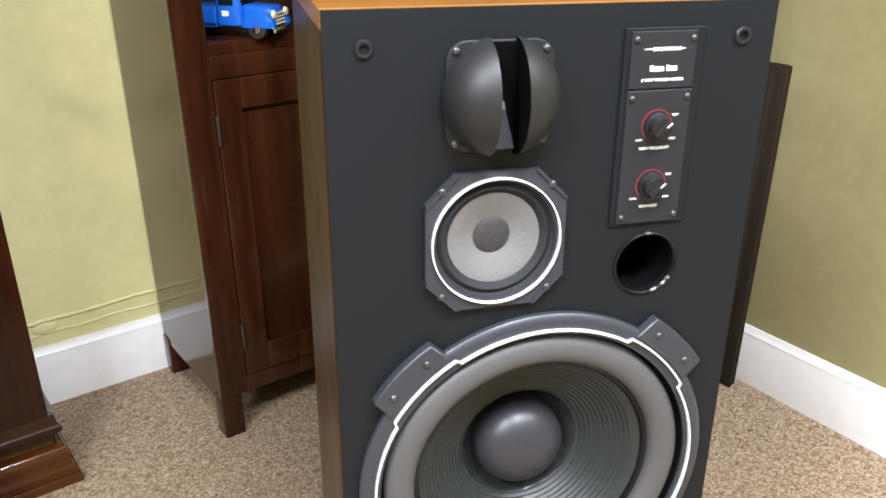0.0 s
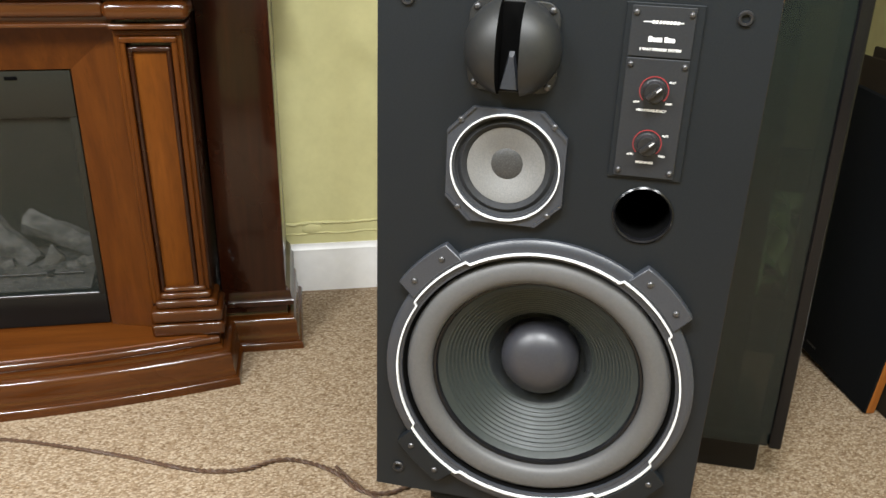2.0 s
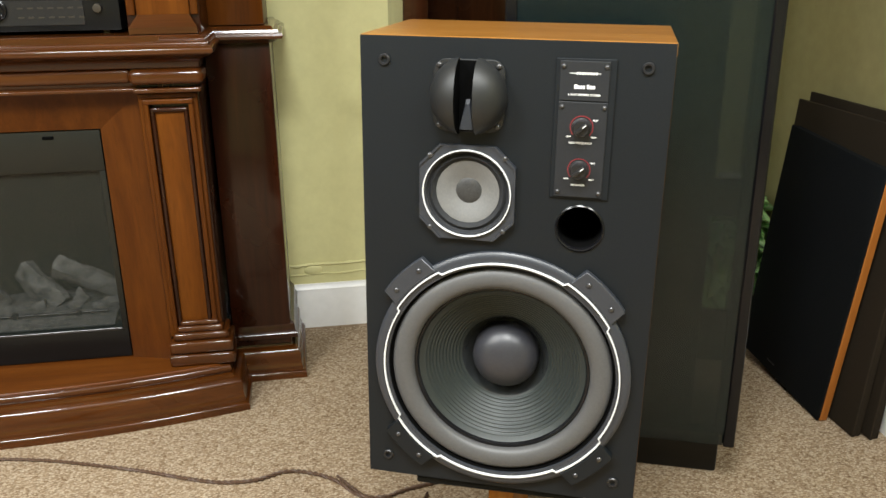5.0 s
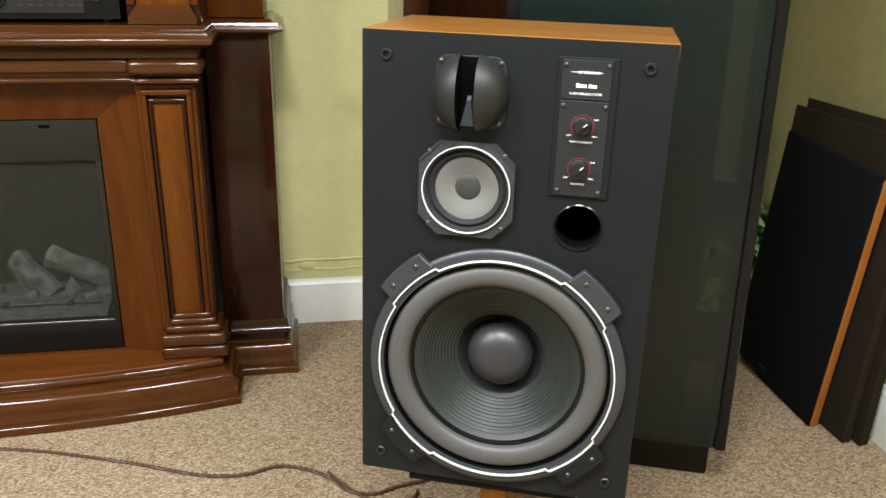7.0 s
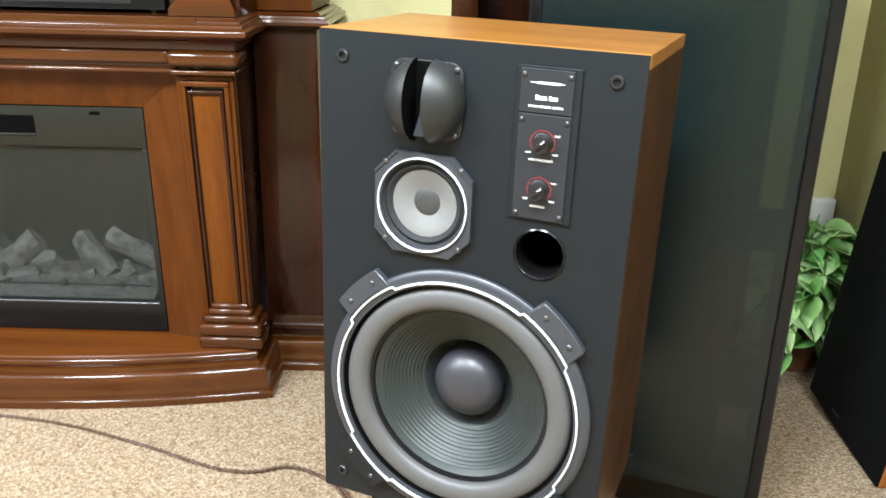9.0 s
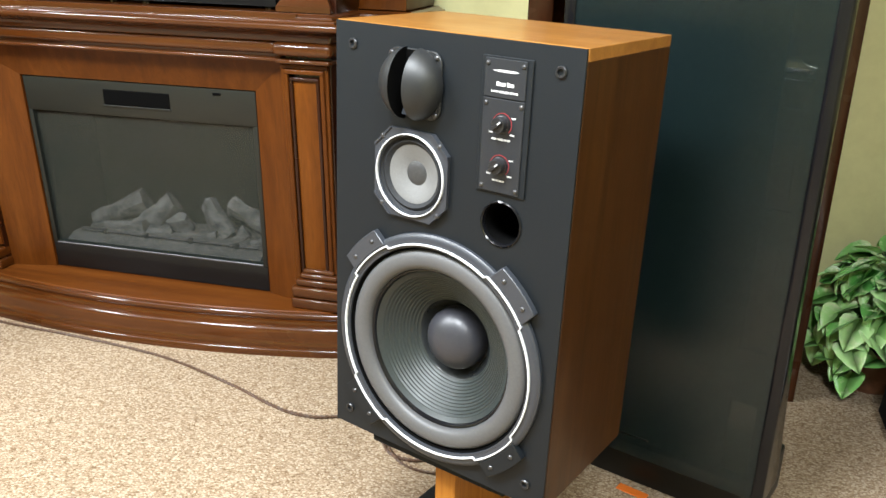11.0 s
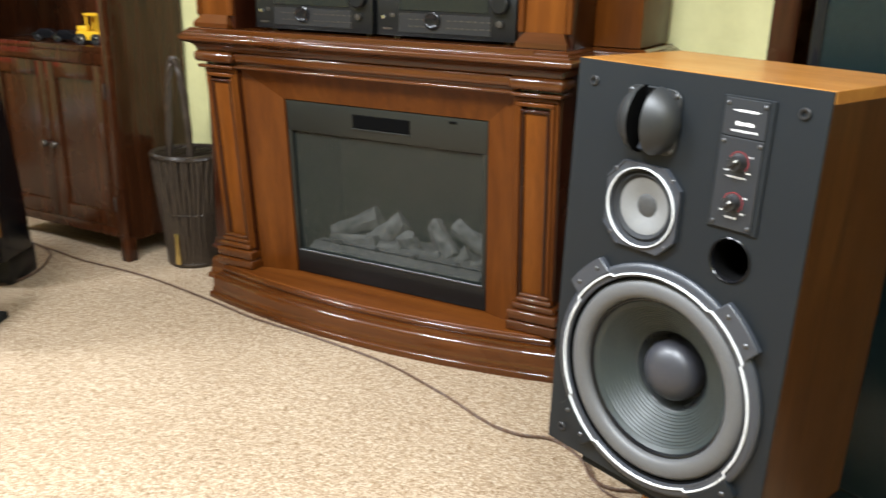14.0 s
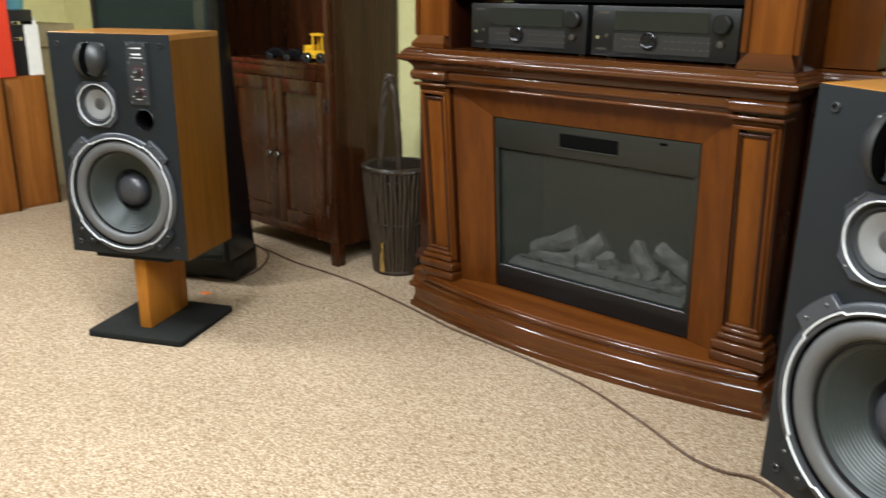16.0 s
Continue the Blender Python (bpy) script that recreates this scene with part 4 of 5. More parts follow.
part("chamber_side", box(ix1 - 0.012, ix1, 1.53, 1.78, iz0, iz1, 0), M_INSERT, ins)
part("chamber_back", box(ix0, ix1, 1.77, 1.78, iz0, iz1, 0), M_INSERT, ins, "dull charcoal back screen")
part("chamber_top", box(ix0, ix1, 1.53, 1.78, iz1 - 0.01, iz1, 0), M_INSERT, ins)
part("chamber_floor", box(ix0, ix1, 1.53, 1.78, iz0, 0.235, 0), M_INSERT, ins)
# proud black block stands in for the shaded vent opening
part("vent_slot", box(-0.655, -0.442, 1.4875, 1.50, 0.680, 0.722, 0.002, 1), M_BLACK_SHADE, ins, "vent slot drawn as a black block")
part("vent_lip", box(-0.657, -0.440, 1.486, 1.50, 0.675, 0.680, 0.001, 1), M_INSERT, ins)
part("control_tab", box(-0.305, -0.280, 1.487, 1.50, 0.727, 0.734, 0.001, 1), M_BLACK_SHADE, ins)
part("glass_clip", box(ix0 + 0.014, ix1 - 0.014, 1.4885, 1.496, 0.240, 0.246, 0.001, 1), M_STEEL, ins, "thin bright lower edge")
screen = mat("grey_mesh_screen", (0.029, 0.034, 0.029), 0.2, 0, 0.5)
see_through(screen, 0.80)
weave = []
for axis in ("X", "Z"):
    wv = node(screen, "ShaderNodeTexWave", Scale=110.0)
    wv.bands_direction = axis
    wire(screen, coords(screen), "Vector", wv, "Vector")
    weave.append(wv)
wires = screen.node_tree.nodes.new("ShaderNodeMath")
wires.operation = "MAXIMUM"
wire(screen, weave[0], "Fac", wires, 0)
wire(screen, weave[1], "Fac", wires, 1)
cover = node(screen, "ShaderNodeMapRange", From_Min=0.45, From_Max=1.0, To_Min=0.05, To_Max=0.55)
wire(screen, wires, "Value", cover, "Value")
for n in list(screen.node_tree.nodes):
    if n.type == "MIX_SHADER":
        wire(screen, cover, "Result", n, 0)
pane = part("mesh_screen", box(ix0 + 0.012, ix1 - 0.012, 1.503, 1.5045, 0.238, 0.652, 0), screen, ins, "fine grey mesh screen")
pane.visible_shadow = False
# ember bed and logs
bed = bmesh.new()
bmesh.ops.create_grid(bed, x_segments=60, y_segments=16, size=1)
for v in bed.verts:
    x, y = v.co.x, v.co.y
    v.co = ((ix0 + ix1) / 2 + x * 0.345, 1.655 + y * 0.105, 0.238 + 0.042 * max(0, 1 - abs(x) ** 6) * (1 - y * y * 0.6) + 0.012 * noise.noise(Vector((x * 9, y * 5, 1))))
part("ember_bed", bed, M_EMBER, ins, "grey lumpy ember bed")
part("tray_ledge", prism([(1.512, 0.244), (1.512, 0.250), (1.550, 0.264), (1.60, 0.264), (1.60, 0.244)], -0.885, -0.212, "x", 0.004, 2), M_EMBER, ins, "grey cast ledge before the logs")
part("ember_bar", box(-0.86, -0.235, 1.553, 1.561, 0.266, 0.272, 0.001, 1), M_BLACK, ins)


def ceramic_log(start, end, r0, r1, squash=0.8, seed=0):
    """A split log cast in grey ceramic: rough bark along it, blunt sawn ends."""
    a, b = Vector(start), Vector(end)
    d = (b - a).normalized()
    side = d.cross(Vector((0, 1, 0.2))).normalized()
    up = side.cross(d).normalized()
    n, k = 15, 14
    bm = bmesh.new()
    rings = []
    for i in range(n):
        f = i / (n - 1)
        p = a.lerp(b, f) + side * 0.006 * math.sin(f * 4 + seed)
        r = r0 + (r1 - r0) * f
        ring = []
        for j in range(k):
            w = 2 * math.pi * j / k
            bark = 1 + 0.30 * noise.noise(Vector((math.cos(w) * 1.7, math.sin(w) * 1.7, f * 2.2 + seed * 5))) + 0.16 * noise.noise(Vector((math.cos(w) * 5, math.sin(w) * 5, f * 7 + seed * 3)))
            q = p + (side * math.cos(w) + up * squash * math.sin(w)) * r * bark + d * 0.006 * noise.noise(Vector((w, f * 3, seed)))
            q.z = max(q.z, 0.240)
            ring.append(bm.verts.new(q))
        rings.append(ring)
    for p, q in zip(rings, rings[1:]):
        for j in range(k):
            bm.faces.new((p[j], p[(j + 1) % k], q[(j + 1) % k], q[j]))
    bm.faces.new(rings[0])
    bm.faces.new(rings[-1])
    return part("ceramic_log", bm, M_LOG, ins, "grey cast ceramic log", angle=38)


for n_log, (start, end, r0, r1) in enumerate((
        ((-0.875, 1.655, 0.262), (-0.695, 1.690, 0.345), 0.026, 0.042),
        ((-0.700, 1.640, 0.258), (-0.590, 1.685, 0.352), 0.034, 0.036),
        ((-0.530, 1.640, 0.250), (-0.545, 1.620, 0.318), 0.036, 0.034),
        ((-0.470, 1.700, 0.350), (-0.370, 1.625, 0.258), 0.036, 0.034),
        ((-0.385, 1.695, 0.356), (-0.205, 1.650, 0.278), 0.034, 0.027),
        ((-0.850, 1.605, 0.258), (-0.720, 1.612, 0.268), 0.018, 0.024),
        ((-0.735, 1.610, 0.262), (-0.655, 1.605, 0.285), 0.020, 0.026),
        ((-0.640, 1.600, 0.256), (-0.560, 1.610, 0.275), 0.018, 0.022),
        ((-0.480, 1.605, 0.256), (-0.405, 1.615, 0.270), 0.022, 0.018),
        ((-0.345, 1.605, 0.262), (-0.300, 1.625, 0.290), 0.020, 0.026),
        ((-0.285, 1.605, 0.258), (-0.215, 1.612, 0.262), 0.022, 0.020))):
    ceramic_log(start, end, r0, r1, seed=n_log + 1)
for x in (-0.775, -0.625, -0.470, -0.310):
    part("ember_bar_clip", box(x - 0.008, x + 0.008, 1.549, 1.565, 0.262, 0.278, 0.003, 2), M_BLACK, ins)


for ob in ins.children:
    for v in ob.data.vertices:
        v.co.z = 0.1245 + (v.co.z - 0.164) * 1.068
    batter(ob, 0.022)


# ---- receivers in the hutch ----
def receiver(x0, x1):
    s = root("receiver", pose((x0 + x1) / 2, 1.462, 0.9665), "black stereo receiver with glassy display and round dials", "receiver", "receivers in the hutch")
    w, h = (x1 - x0), 0.150
    part("case", box(-w / 2, w / 2, 0.012, 0.30, 0.008, h, 0.003), M_DEVICE, s)
    part("front_panel", box(-w / 2, w / 2, 0.0, 0.012, 0.008, h, 0.002), M_DEVICE, s, "black front panel")
    part("lower_window", box(-w / 2 + 0.075, w / 2 - 0.075, -0.002, 0.003, 0.020, 0.074, 0.001, 1), M_BLACK, s, "dark control strip")
    part("display", box(-w / 2 + 0.075, w / 2 - 0.085, -0.0025, 0.003, 0.082, 0.136, 0.001, 1), M_GLASS_DARK, s, "shiny dark display")
    part("jog_dial", lathe([(0.026, 0.0), (0.025, -0.008), (0.021, -0.010), (0.017, -0.007), (0, -0.006)], -0.035, 0.056, 32), M_GLOSS, s, "round silver-edged dial")
    part("volume_dial", lathe([(0.027, 0.0), (0.026, -0.018), (0.022, -0.021), (0, -0.021)], w / 2 - 0.045, 0.108, 32), M_DEVICE, s, "large black dial")
    part("small_knob", lathe([(0.010, 0.0), (0.009, -0.012), (0, -0.013)], w / 2 - 0.045, 0.056, 20), M_PEWTER, s)
    for x, z in ((-w / 2 + 0.022, 0.060), (-w / 2 + 0.052, 0.066)):
        part("button", lathe([(0.006, 0.0), (0.0055, -0.004), (0, -0.005)], x, z, 16), M_CHROME if x < -w / 2 + 0.03 else M_PEWTER, s)
    for i in range(13):
        x = -0.115 + 0.021 * i
        if -0.07 < x < -0.002:
            continue
        for z in (0.036, 0.056):
            part("key_mark", box(x, x + 0.012, -0.0032, -0.001, z, z + 0.0035, 0), M_PEWTER, s)
    part("caption_bar", box(-w / 2 + 0.02, -w / 2 + 0.05, -0.0012, 0.001, 0.025, 0.031, 0), M_PEWTER, s)
    part("caption_bar", box(-w / 2 + 0.02, -w / 2 + 0.055, -0.0012, 0.001, 0.128, 0.134, 0), M_PEWTER, s)
    for x in (-w / 2 + 0.04, w / 2 - 0.04):
        part("foot", lathe([(0, 0.0), (0.014, 0.0), (0.014, 0.009), (0, 0.009)], x, 0.05, 16, "z"), M_PEWTER, s)
    return s


receiver(-1.000, -0.556)
receiver(-0.538, -0.090)


# ---- open cabinets with doors ----
def cabinet(x0, label):
    s = root("bookcase_cabinet", pose(x0, 1.54, 0), label, "cabinet", "bookcase cabinets")
    w, d, top, t = 0.785, 0.38, 1.46, 0.024
    for x in (0.0, w - 0.046):
        part("front_leg", prism([(x, 0.0), (x + 0.046, 0.0), (x + 0.046, 0.046), (x, 0.046)], 0.0, 0.10, "z", 0.003, 2), M_ESPRESSO, s)
        part("front_stile", box(x, x + 0.062 if x == 0 else x + 0.046, 0.0, 0.022, 0.10, top, 0.002), M_ESPRESSO, s)
        part("back_leg", box(x, x + 0.046, d - 0.04, d, 0.0, 0.10, 0.003), M_ESPRESSO, s)
    for x in (0.003, w - t - 0.003):
        part("side_panel", prism([(0.0225, 0.085), (d, 0.085), (d, top), (0.0225, top)], x, x + t, "x", 0.001, 1), M_LACQUER, s, "glossy dark side panel")
    part("back_board", box(t, w - t, d - 0.012, d - 0.002, 0.10, top, 0), M_ESPRESSO, s)
    part("bottom_board", box(t, w - t, 0.01, d - 0.012, 0.10, 0.122, 0.001), M_ESPRESSO, s)
    part("bottom_rail", box(0.062, w - 0.046, 0.0015, 0.022, 0.100, 0.140, 0.002), M_ESPRESSO, s)
    part("shelf", box(t, w - t, 0.004, d - 0.012, 0.832, 0.856, 0.002), M_ESPRESSO, s, "polished open shelf")
    part("top_rail", box(0.062, w - 0.046, 0.0015, 0.022, 0.788, 0.832, 0.002), M_ESPRESSO, s)
    part("top_board", box(-0.01, w + 0.01, -0.012, d, top, top + 0.03, 0.004), M_ESPRESSO, s)
    mid = (0.062 + w - 0.046) / 2
    for a, b, knob_x in ((0.064, mid - 0.001, mid - 0.028), (mid + 0.001, w - 0.048, mid + 0.028)):
        dr = part("door", box(a + 0.05, b - 0.05, 0.010, 0.018, 0.20, 0.73, 0.0), M_ESPRESSO, s, "dark panelled door")
        for c0, c1 in ((a, a + 0.054), (b - 0.054, b)):
            part("door_stile", box(c0, c1, -0.002, 0.020, 0.142, 0.786, 0.003, 3), M_ESPRESSO, dr)
        for z0, z1 in ((0.142, 0.205), (0.725, 0.786)):
            part("door_rail", box(a + 0.054, b - 0.054, -0.002, 0.020, z0, z1, 0.003, 3), M_ESPRESSO, dr)
        part("knob", lathe([(0.006, -0.002), (0.006, -0.014), (0.014, -0.018), (0.016, -0.025), (0.011, -0.031), (0, -0.032)], knob_x, 0.452, 24), M_PEWTER, dr, "small pewter knob")
        hx = a if knob_x > (a + b) / 2 else b
        for z in (0.24, 0.69):
            part("hinge", lathe([(0.004, z - 0.03), (0.0045, z - 0.028), (0.0045, z + 0.028), (0.004, z + 0.03)], hx, -0.003, 12, "z"), M_PEWTER, dr)
    return s


cabinet(0.556, "dark espresso open cabinet with panelled doors and polished shelf")
cabinet(-2.572, "dark espresso open cabinet with panelled doors and toys")

# ---- grilles leaning on the east wall ----
M_EDGE = wood("orange_edge_wood", (0.24, 0.075, 0.016), (0.36, 0.125, 0.025), (0.46, 0.18, 0.04), "z", 0.45, 0.05, 0.9)
s = root("speaker_grille", pose(1.538, 1.105, 0.0, 4.5, 3.2, 0), "black cloth grille with orange wooden edge, leaning", "speaker grille", "leaning grilles")
part("wood_edge", box(0.0035, 0.0245, 0.0, 0.014, 0.002, 0.660, 0.002, 1), M_EDGE, s, "orange-brown wooden edge")
part("frame", box(0.0042, 0.0235, 0.0142, 0.394, 0.003, 0.664, 0.002, 1), M_CLOTH_BLACK, s, "black wrapped frame")
part("cloth", box(-0.003, 0.004, 0.001, 0.395, 0.002, 0.667, 0.003, 2), M_CLOTH_BLACK, s, "black stretched cloth")
part("mark", box(-0.0042, -0.0028, 0.22, 0.26, 0.030, 0.035, 0.0005, 1), M_BLACK, s)
for x, y, h, tilt in ((1.574, 1.020, 0.752, 4.6), (1.608, 1.000, 0.772, 3.4)):
    s = root("speaker_grille", pose(x, y, 0.0, 0, tilt, 0), "dark brown cloth grille panel leaning on the wall", "speaker grille", "leaning grilles")
    part("frame", box(0.006, 0.026, 0.004, 0.50, 0.002, h - 0.004, 0.004, 2), M_CLOTH_BROWN, s)
    part("cloth", box(0.0, 0.008, 0.0, 0.504, 0.002, h, 0.0035, 3), M_CLOTH_BROWN, s, "dark brown stretched cloth")

# ---- outlet box in the corner ----
s = root("wall_box", pose(1.678, WALL_Y, 0.395), "small white plastic box on the wall", "wall box")
part("case", box(-0.035, 0.035, -0.03, 0.0, -0.045, 0.045, 0.004, 2), M_WHITE, s)
part("cover", box(-0.030, 0.030, -0.033, -0.029, -0.040, 0.040, 0.002, 2), M_WHITE, s)


# ---- plant ----
def leaf_mesh(length, width, fold, curl):
    bm = bmesh.new()
    outline = [(0.0, 0.0), (-0.06, 0.30), (0.08, 0.47), (0.30, 0.52), (0.55, 0.46), (0.80, 0.28), (0.93, 0.11), (1.0, 0.0)]
    mid, left, right = [], [], []
    for f, w in outline:
        x = f * length
        z = -curl * f * f * length
        mid.append(bm.verts.new((x if f > 0 else 0, 0, z)))
        if w:
            left.append(bm.verts.new((x, w * width, z + fold * w * width)))
            right.append(bm.verts.new((x, -w * width, z + fold * w * width)))
        else:
            left.append(mid[-1])
            right.append(mid[-1])
    for i in range(len(outline) - 1):
        for edge in (left, right):
            f = []
            for v in (mid[i], mid[i + 1], edge[i + 1], edge[i]):
                if v not in f:
                    f.append(v)
            if len(f) > 2:
                bm.faces.new(f)
    return bm


plant = root("potted_plant", pose(1.560, 1.712, 0.0), "bushy variegated pothos in a small brown pot", "plant")
part("pot", lathe([(0, 0.0), (0.060, 0.0), (0.064, 0.008), (0.082, 0.115), (0.088, 0.118), (0.088, 0.13), (0.080, 0.13), (0.078, 0.115)], 0, 0, 36, "z"), M_POT, plant, "glossy brown pot")
part("soil", lathe([(0.077, 0.112), (0.04, 0.118), (0, 0.12)], 0, 0, 24, "z"), M_SOIL, plant)
lv = random.Random(21)
shapes = []
for length, width, fold, curl in ((0.066, 0.070, 0.30, 0.35), (0.074, 0.078, 0.22, 0.5), (0.056, 0.060, 0.40, 0.25), (0.082, 0.084, 0.25, 0.6)):
    bm = leaf_mesh(length, width, fold, curl)
    for f in bm.faces:
        f.smooth = True
    me = bpy.data.meshes.new("leaf")
    bm.to_mesh(me)
    bm.free()
    me.materials.append(M_LEAF)
    shapes.append(me)
for i in range(240):
    a = lv.uniform(0, 360)
    e = lv.uniform(-28, 82)
    rad = lv.uniform(0.70, 1.0)
    reach = Vector((math.cos(radians(a)) * math.cos(radians(e)) * 0.150 * rad, math.sin(radians(a)) * math.cos(radians(e)) * 0.150 * rad, 0.20 + math.sin(radians(e)) * (0.22 if e > 0 else 0.30) * rad))
    if reach.x > 0.075:
        reach.x = 0.075 + (reach.x - 0.075) * 0.2
    ob = new("leaf", shapes[i % 4])
    ob.parent = plant
    ob.matrix_basis = Matrix.Translation(reach) @ pose(0, 0, 0, lv.uniform(-35, 35), lv.uniform(-20, 58) - e * 0.35, a + lv.uniform(-55, 55))
for i in range(16):
    a, h = lv.uniform(0, 6.28), lv.uniform(0.15, 0.36)
    r = lv.uniform(0.05, 0.13)
    rx = r * math.cos(a) if math.cos(a) < 0 else 0.5 * r * math.cos(a)
    part("stem", tube(smooth_line([(0.02 * math.cos(a), 0.02 * math.sin(a), 0.11), (0.4 * rx, 0.4 * r * math.sin(a), 0.11 + h * 0.7), (rx, r * math.sin(a), 0.10 + h)], 5), 0.0022, 6), M_LEAF, plant)

# ---- vine basket ----
bk = root("vine_basket", pose(-1.585, 1.705, 0.0), "tall dark vine basket with a high loop handle", "basket")
bv = random.Random(5)
for i in range(44):
    a = 2 * math.pi * i / 44
    r0, r1 = 0.098, 0.138
    pts = []
    for k in range(7):
        f = k / 6
        r = r0 + (r1 - r0) * f + 0.003 * bv.uniform(-1, 1)
        b = a + 0.03 * bv.uniform(-1, 1)
        pts.append((r * math.cos(b), r * math.sin(b), 0.008 + 0.442 * f))
    part("vine_stave", tube(pts, 0.0092 + 0.002 * bv.random(), 6), M_WICKER, bk)
# added black cone paints the shade within the basket
part("liner", lathe([(0.0, 0.004), (0.094, 0.004), (0.134, 0.44)], 0, 0, 40, "z"), M_BLACK_SHADE, bk, "black cone standing in for the shaded inside")
part("bottom_ring", lathe([(0.098 + 0.011 * math.cos(t * math.pi / 6), 0.012 + 0.012 * math.sin(t * math.pi / 6)) for t in range(12)], 0, 0, 40, "z", True), M_WICKER, bk)
for r, z, th, count in ((0.140, 0.452, 0.011, 3), (0.123, 0.225, 0.0045, 2), (0.135, 0.405, 0.004, 1)):
    for k in range(count):
        pts = []
        for i in range(97):
            a = 2 * math.pi * i / 96
            w = a * 14 + k * 2 * math.pi / max(1, count)
            pts.append(((r + 0.55 * th * math.cos(w)) * math.cos(a), (r + 0.55 * th * math.cos(w)) * math.sin(a), z + 0.55 * th * math.sin(w)))
        part("woven_band", tube(pts, th * 0.62, 6), M_WICKER, bk, "twisted vine band")
for k in range(3):
    pts = []
    for i in range(61):
        f = i / 60
        t = math.pi * f
        x = -0.032 * math.cos(t) + 0.028
        z = 0.30 + 0.53 * math.sin(t) ** 0.62
        w = f * 22 + k * 2.1
        pts.append((x + 0.006 * math.cos(w), -0.095 + 0.05 * f + 0.006 * math.sin(w), z))
    part("handle", tube(pts, 0.0085, 7), M_WICKER, bk, "thick twisted loop handle")
for k in range(6):
    a = -0.10 + 0.035 * k
    part("lattice_bar", tube([(a, -math.sqrt(max(0.0001, 0.0165 - a * a)), 0.448), (a + 0.02, math.sqrt(max(0.0001, 0.0165 - a * a)) * 0.9, 0.452)], 0.004, 6), M_WICKER, bk)
part("brass_tag", box(0.014, 0.036, -0.124, -0.114, 0.020, 0.150, 0.004, 2), M_BRASS, bk, "shiny brass strip")


# ---- cords ----
def twisted_cord(points, label, pitch=0.028, gap=0.0026, radius=0.0026):
    line = smooth_line(points, 28)
    s = root("power_cord", pose(0, 0, 0), label, "cord")
    for k in range(2):
        out, run = [], 0.0
        for i, p in enumerate(line):
            if i:
                run += (p - line[i - 1]).length
            d = (line[min(i + 1, len(line) - 1)] - line[max(i - 1, 0)]).normalized()
            n = Vector((-d.y, d.x, 0)).normalized()
            w = 2 * math.pi * run / pitch + math.pi * k
            out.append(p + n * gap * math.cos(w) + Vector((0, 0, gap * math.sin(w))))
        part("cord_strand", tube(out, radius, 6), M_CORD, s)
    return s


Z = 0.0055
twisted_cord([(-2.36, 1.50, Z), (-2.15, 1.475, Z), (-1.958, 1.452, Z), (-1.75, 1.455, Z), (-1.544, 1.445, Z), (-1.30, 1.408, Z), (-1.12, 1.375, Z), (-0.968, 1.345, Z), (-0.70, 1.325, Z), (-0.405, 1.284, Z), (-0.157, 1.199, Z), (0.0, 1.128, Z), (0.07, 1.104, Z), (0.14, 1.100, Z), (0.205, 1.121, Z), (0.26, 1.108, Z), (0.32, 1.066, Z), (0.365, 1.004, Z), (0.42, 0.985, Z), (0.48, 1.005, Z), (0.60, 1.03, Z), (0.74, 1.06, Z)], "brown twisted cord lying across the carpet")
twisted_cord([(0.323, 1.084, Z), (0.379, 0.995, Z), (0.409, 0.967, Z), (0.448, 0.953, Z), (0.497, 0.953, Z), (0.517, 0.983, Z)], "loose brown end of the cord on the carpet", gap=0.0018, radius=0.0019)
twisted_cord([(-2.36, 1.50, Z), (-2.18, 1.46, Z), (-2.07, 1.37, Z), (-1.99, 1.25, Z), (-1.97, 1.13, Z), (-2.04, 1.07, Z + 0.002), (-2.12, 1.055, Z)], "brown twisted cord looped behind the stand")


# ---- toys on the shelves ----
def wheel(parent, x, y, z, r, w=0.012):
    wh = part("wheel", lathe([(r * 0.55, y - w / 2), (r, y - w / 2 + 0.001), (r, y + w / 2 - 0.001), (r * 0.55, y + w / 2)], x, z, 24, closed=True), M_TYRE, parent, "black rubber wheel")
    part("hub_cap", lathe([(0, y - w / 2 - 0.001), (r * 0.4, y - w / 2 - 0.0005), (r * 0.58, y - w / 2 + 0.002)], x, z, 18), M_CHROME, wh)


tr_ = root("toy_truck", pose(0.70, 1.605, 0.857, 0, 0, -50) @ Matrix.Scale(1.25, 4), "bright blue vintage toy pickup truck on the shelf", "toy truck")
part("bed", join(box(-0.085, -0.012, -0.030, 0.030, 0.014, 0.046, 0.004, 3), box(-0.088, -0.010, -0.034, -0.027, 0.02, 0.044, 0.005, 3), box(-0.088, -0.010, 0.027, 0.034, 0.02, 0.044, 0.005, 3)), M_BLUE, tr_, "blue pickup bed")
cabm = prism([(-0.012, 0.016), (0.030, 0.016), (0.030, 0.046), (0.022, 0.070), (0.012, 0.076), (-0.004, 0.076), (-0.012, 0.068)], -0.029, 0.029, "y", 0.005, 3)
part("cab", cabm, M_BLUE, tr_, "rounded blue cab")
part("windscreen", prism([(0.0285, 0.047), (0.0315, 0.047), (0.0245, 0.0675), (0.0215, 0.0675)], -0.023, 0.023, "y", 0.001, 1), M_WINDOW, tr_)
for y in (-0.0298, 0.0298):
    part("side_window", box(-0.006, 0.018, y - 0.0008, y + 0.0008, 0.048, 0.066, 0.0006, 1), M_WINDOW, tr_)
hood = prism([(0.028, 0.014), (0.078, 0.014), (0.080, 0.036), (0.074, 0.046), (0.028, 0.049)], -0.022, 0.022, "y", 0.006, 3)
part("hood", hood, M_BLUE, tr_, "rounded blue hood")
